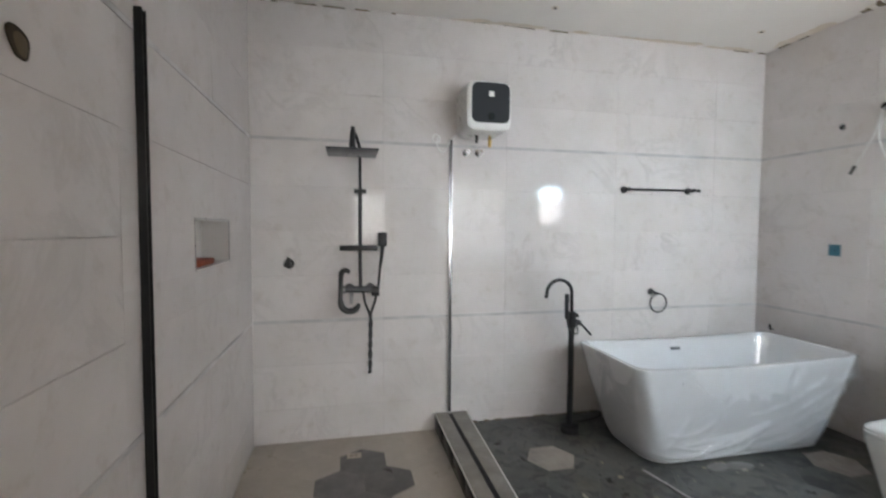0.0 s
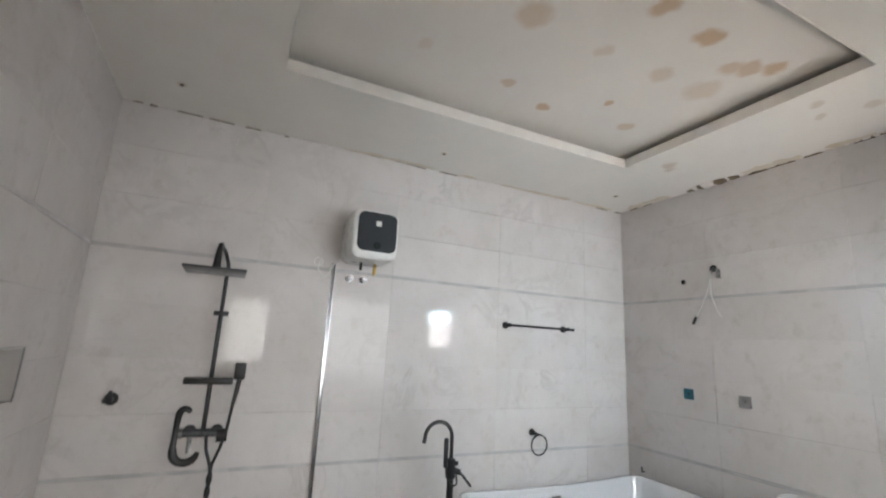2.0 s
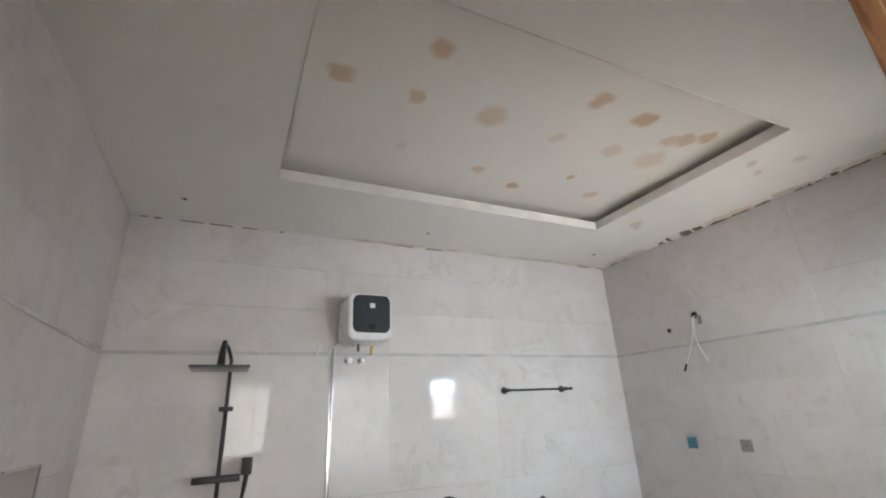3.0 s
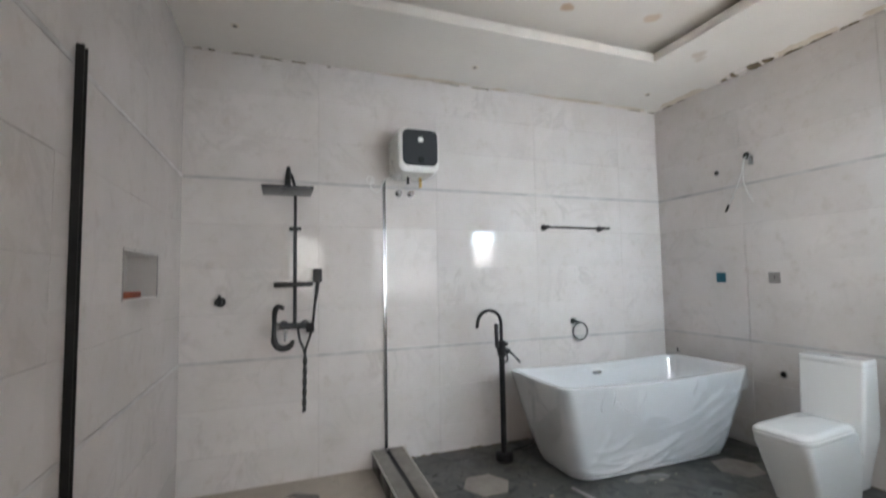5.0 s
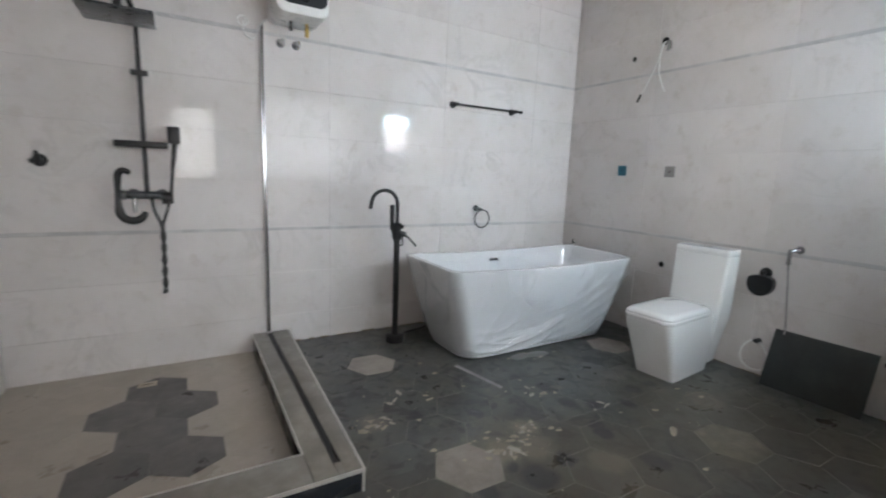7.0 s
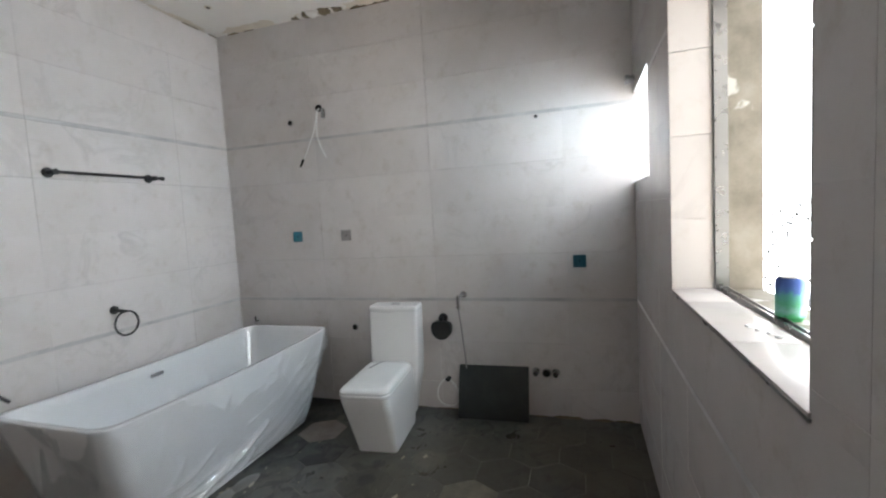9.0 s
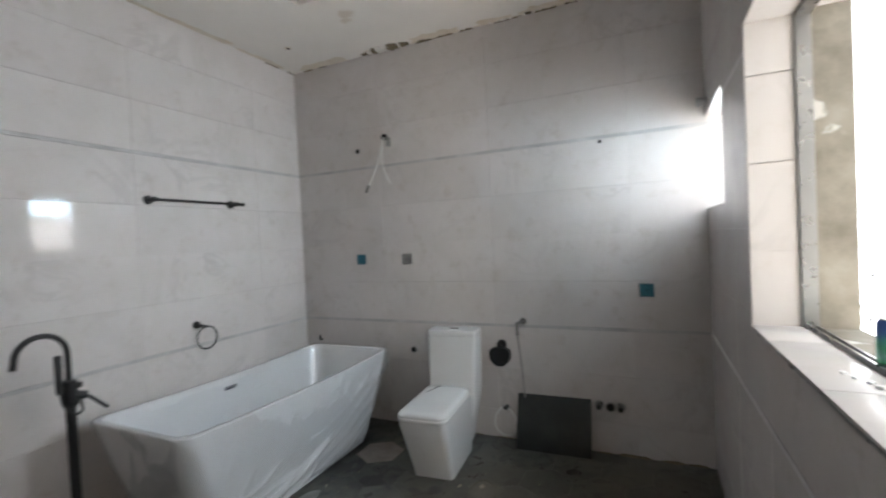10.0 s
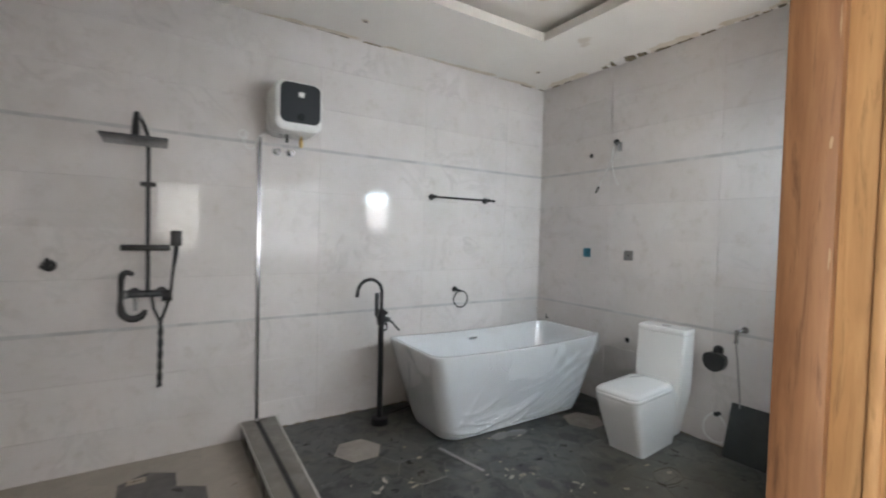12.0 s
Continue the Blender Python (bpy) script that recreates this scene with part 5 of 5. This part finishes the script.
part("body", tube([(cx, cy, cz), (cx, cy, cz + 0.006), (cx, cy, cz + 0.012), (cx, cy, cz + 0.104), (cx, cy, cz + 0.114)], [0.025, 0.028, 0.033, 0.033, 0.027], 28), M["can"], can)
part("rim", tube([(cx, cy, cz + 0.114), (cx, cy, cz + 0.118)], [0.028, 0.0265], 28), M["trimmetal"], can)
part("tab", box(cx - 0.008, cx + 0.008, cy - 0.012, cy + 0.012, cz + 0.1182, cz + 0.1195), M["alu"], can)
rnd = random.Random(31)


def crumb(x, y, z, r, name="plaster_chip", label="pale crumb of plaster", mat="debris"):
    bm = bmesh.new()
    bmesh.ops.create_icosphere(bm, subdivisions=1, radius=r)
    for q in bm.verts:
        q.co = Vector((q.co.x * rnd.uniform(0.7, 1.3), q.co.y * rnd.uniform(0.7, 1.3), max(-r * 0.3, q.co.z * 0.5)))
    low = min(q.co.z for q in bm.verts)
    ob = solid(name, bm, M[mat], label, "debris", group="crumbs")
    ob.matrix_world = pose(x, y, z - low, 0, 0, rnd.uniform(0, 360))


for x, y in ((2.30, -3.12), (2.27, -3.135), (2.335, -3.11), (2.235, -3.14)):
    crumb(x, y, 1.0532, 0.009, label="white crumb of plaster on the window sill", mat="plastic")
bm = loft([[(-0.05, 0.004, 0), (-0.03, 0.016, 0), (0.02, 0.018, 0), (0.05, 0.002, 0), (0.025, -0.016, 0), (-0.02, -0.012, 0)], [(-0.042, 0.003, 0.006), (-0.026, 0.012, 0.009), (0.017, 0.013, 0.012), (0.04, 0.001, 0.008), (0.02, -0.011, 0.010), (-0.016, -0.008, 0.007)]])
shard = solid("plaster_chip", bm, M["debris"], "pale broken chip on the dark floor", "debris", group="crumbs")
shard.matrix_world = pose(2.895, -1.955, FZ + 0.0012, 0, 0, 38)
bm = bmesh.new()
for cx, cy, n, sp in ((1.60, -1.25, 26, 0.06), (2.10, -1.68, 44, 0.09), (2.25, -1.62, 22, 0.05), (1.2, -1.78, 70, 0.16), (0.9, -1.75, 50, 0.2), (2.62, -1.38, 8, 0.05), (2.4, -1.0, 40, 0.6), (1.9, -0.35, 8, 0.25), (2.8, -1.7, 40, 0.5), (3.1, -1.75, 14, 0.12)):
    for kk in range(n):
        x, y, r = cx + rnd.gauss(0, sp), cy + rnd.gauss(0, sp * 0.6), 0.002 + 0.013 * rnd.random() ** 3
        if (x < 1.44 and y > -1.69) or x > 3.9 or y > -0.1 or (2.4 < x < 3.8 and y > -0.82):
            continue
        vs = [bm.verts.new((x + r * math.cos(a) * rnd.uniform(0.3, 2.2), y + r * math.sin(a) * rnd.uniform(0.3, 1.6), FZ + 0.0012)) for a in (2 * math.pi * i / 6 for i in range(6))]
        topv = bm.verts.new((x, y, FZ + 0.0012 + r * 0.15))
        for i in range(6):
            bm.faces.new((vs[i], vs[(i + 1) % 6], topv))
tagged(new("plaster_crumbs", finish(bm, "plaster_crumbs", M["debris"], False)), "scattered pale plaster crumbs on the dark floor", "debris", kind="stuff")

# ---- wall tiles ----


def tile_wall(parent, axis, fixed, sign, u0, u1, joints, holes, seed):
    """Tiles 0.9 x 0.3 m and border strips on a wall; sign points into the room."""
    rnd = random.Random(seed)
    shared = {}
    us = [u0] + [j for j in joints if u0 + 0.02 < j < u1 - 0.02] + [u1]
    g = 0.0005

    def piece(r, cell, name, mat, depth, wobble):
        a, b, c, d = (v + k * g if v == w else v for v, w, k in zip(r, cell, (1, -1, 1, -1)))
        if r != cell:
            wobble = 0.0
        if b - a < 0.006 or d - c < 0.006:
            return
        key = (round(b - a, 4), round(d - c, 4), mat, r == cell)
        if key not in shared:
            w, h, e = (b - a) / 2, (d - c) / 2, 0.0006 if r == cell else 0.00004
            rings = [[(-w, 0, -h), (w, 0, -h), (w, 0, h), (-w, 0, h)]]
            rings.append([(x, -(depth - e), z) for x, _, z in rings[0]])
            rings.append([(x * (1 - e / w), -depth, z * (1 - e / h)) for x, _, z in rings[0]])
            shared[key] = finish(loft(rings), name, M[mat], smooth=False)
        ob = new(name, shared[key])
        mu, mz = (a + b) / 2, (c + d) / 2
        rz = {("y", -1): 0, ("y", 1): 180, ("x", 1): 90, ("x", -1): -90}[(axis, sign)]
        at = (mu, fixed - sign * T, mz) if axis == "y" else (fixed - sign * T, mu, mz)
        ob.matrix_world = pose(*at, rnd.gauss(0, wobble), 0, rz + rnd.gauss(0, wobble))
        ob.parent = parent

    for z0, z1 in zip(ROWS_Z, ROWS_Z[1:]):
        if z0 is None or z1 is None:
            continue
        for a, b in zip(us, us[1:]):
            for r in without([(a, b, z0, z1)], holes):
                piece(r, (a, b, z0, z1), "wall_tile", "tile", T - 0.0004, 0.10)
    for z in (0.78, 2.0):
        for a, b in zip(us, us[1:]):
            for r in without([(a, b, z - 0.01, z + 0.01)], holes):
                piece(r, (a, b, z - 0.01, z + 0.01), "border_strip", "strip", T + 0.0006, 0.0)


tile_wall(wall_back, "y", 0.0, -1, 0.0, W, [0.86, 1.76, 2.66, 3.56], [], 1)
tile_wall(wall_right, "x", W, -1, F - 0.14, 0.0, [-2.62, -1.72, -0.82], [], 2)
tile_wall(wall_left, "x", 0.0, 1, F, 0.0, [-2.62, -1.72, -0.82], [NICHE], 3)
tile_wall(wall_front, "y", F, 1, 0.0, W, [0.86, 1.69, 2.66, 3.2], [DOOR, SMALL, BIG], 4)

# ---- floor tiles ----
floor = tagged(new("floor", finish(box(1.40, W - 0.001, CFO + 0.01, -0.001, -0.064, -0.0212, bm=box(0.001, W - 0.001, F - 0.28, CFO + 0.01, -0.064, -0.0212)), "floor", M["darkgrout"], False)), "dirty dark floor of hexagonal tiles with a few pale ones", "floor", kind="structure")
PALE = [(1.855, -0.598), (1.855, -1.718), (3.55, -1.018)]
DULL = [(3.067, -2.138)]


def pick_room(x, y):
    if any(math.hypot(x - a, y - b) < 0.14 for a, b in PALE):
        return "hexlight"
    return "hexdull" if any(math.hypot(x - a, y - b) < 0.14 for a, b in DULL) else "hexdark"


hex_floor(floor, (1.855, -0.598), 0.28, (CO_ - 0.02, W, CFO + 0.02, 0.0), FZ, pick_room, 0.0010, turned=True)
hex_floor(floor, (1.855, -0.598), 0.28, (0.0, W, F - 0.29, CFO + 0.0202), FZ, pick_room, 0.0010, turned=True)

SHOWER = [(0.703, -0.345), (0.563, -0.587), (0.843, -0.587), (0.703, -0.83), (0.563, -1.072), (0.843, -1.072)]
hex_floor(shower_floor, (0.703, -0.345), 0.28, (0.0, CI + 0.02, CFI - 0.02, 0.0), -0.05, lambda x, y: "hexgrey" if any(math.hypot(x - a, y - b) < 0.1 for a, b in SHOWER) else "hexbeige", 0.0003, 0.0003)
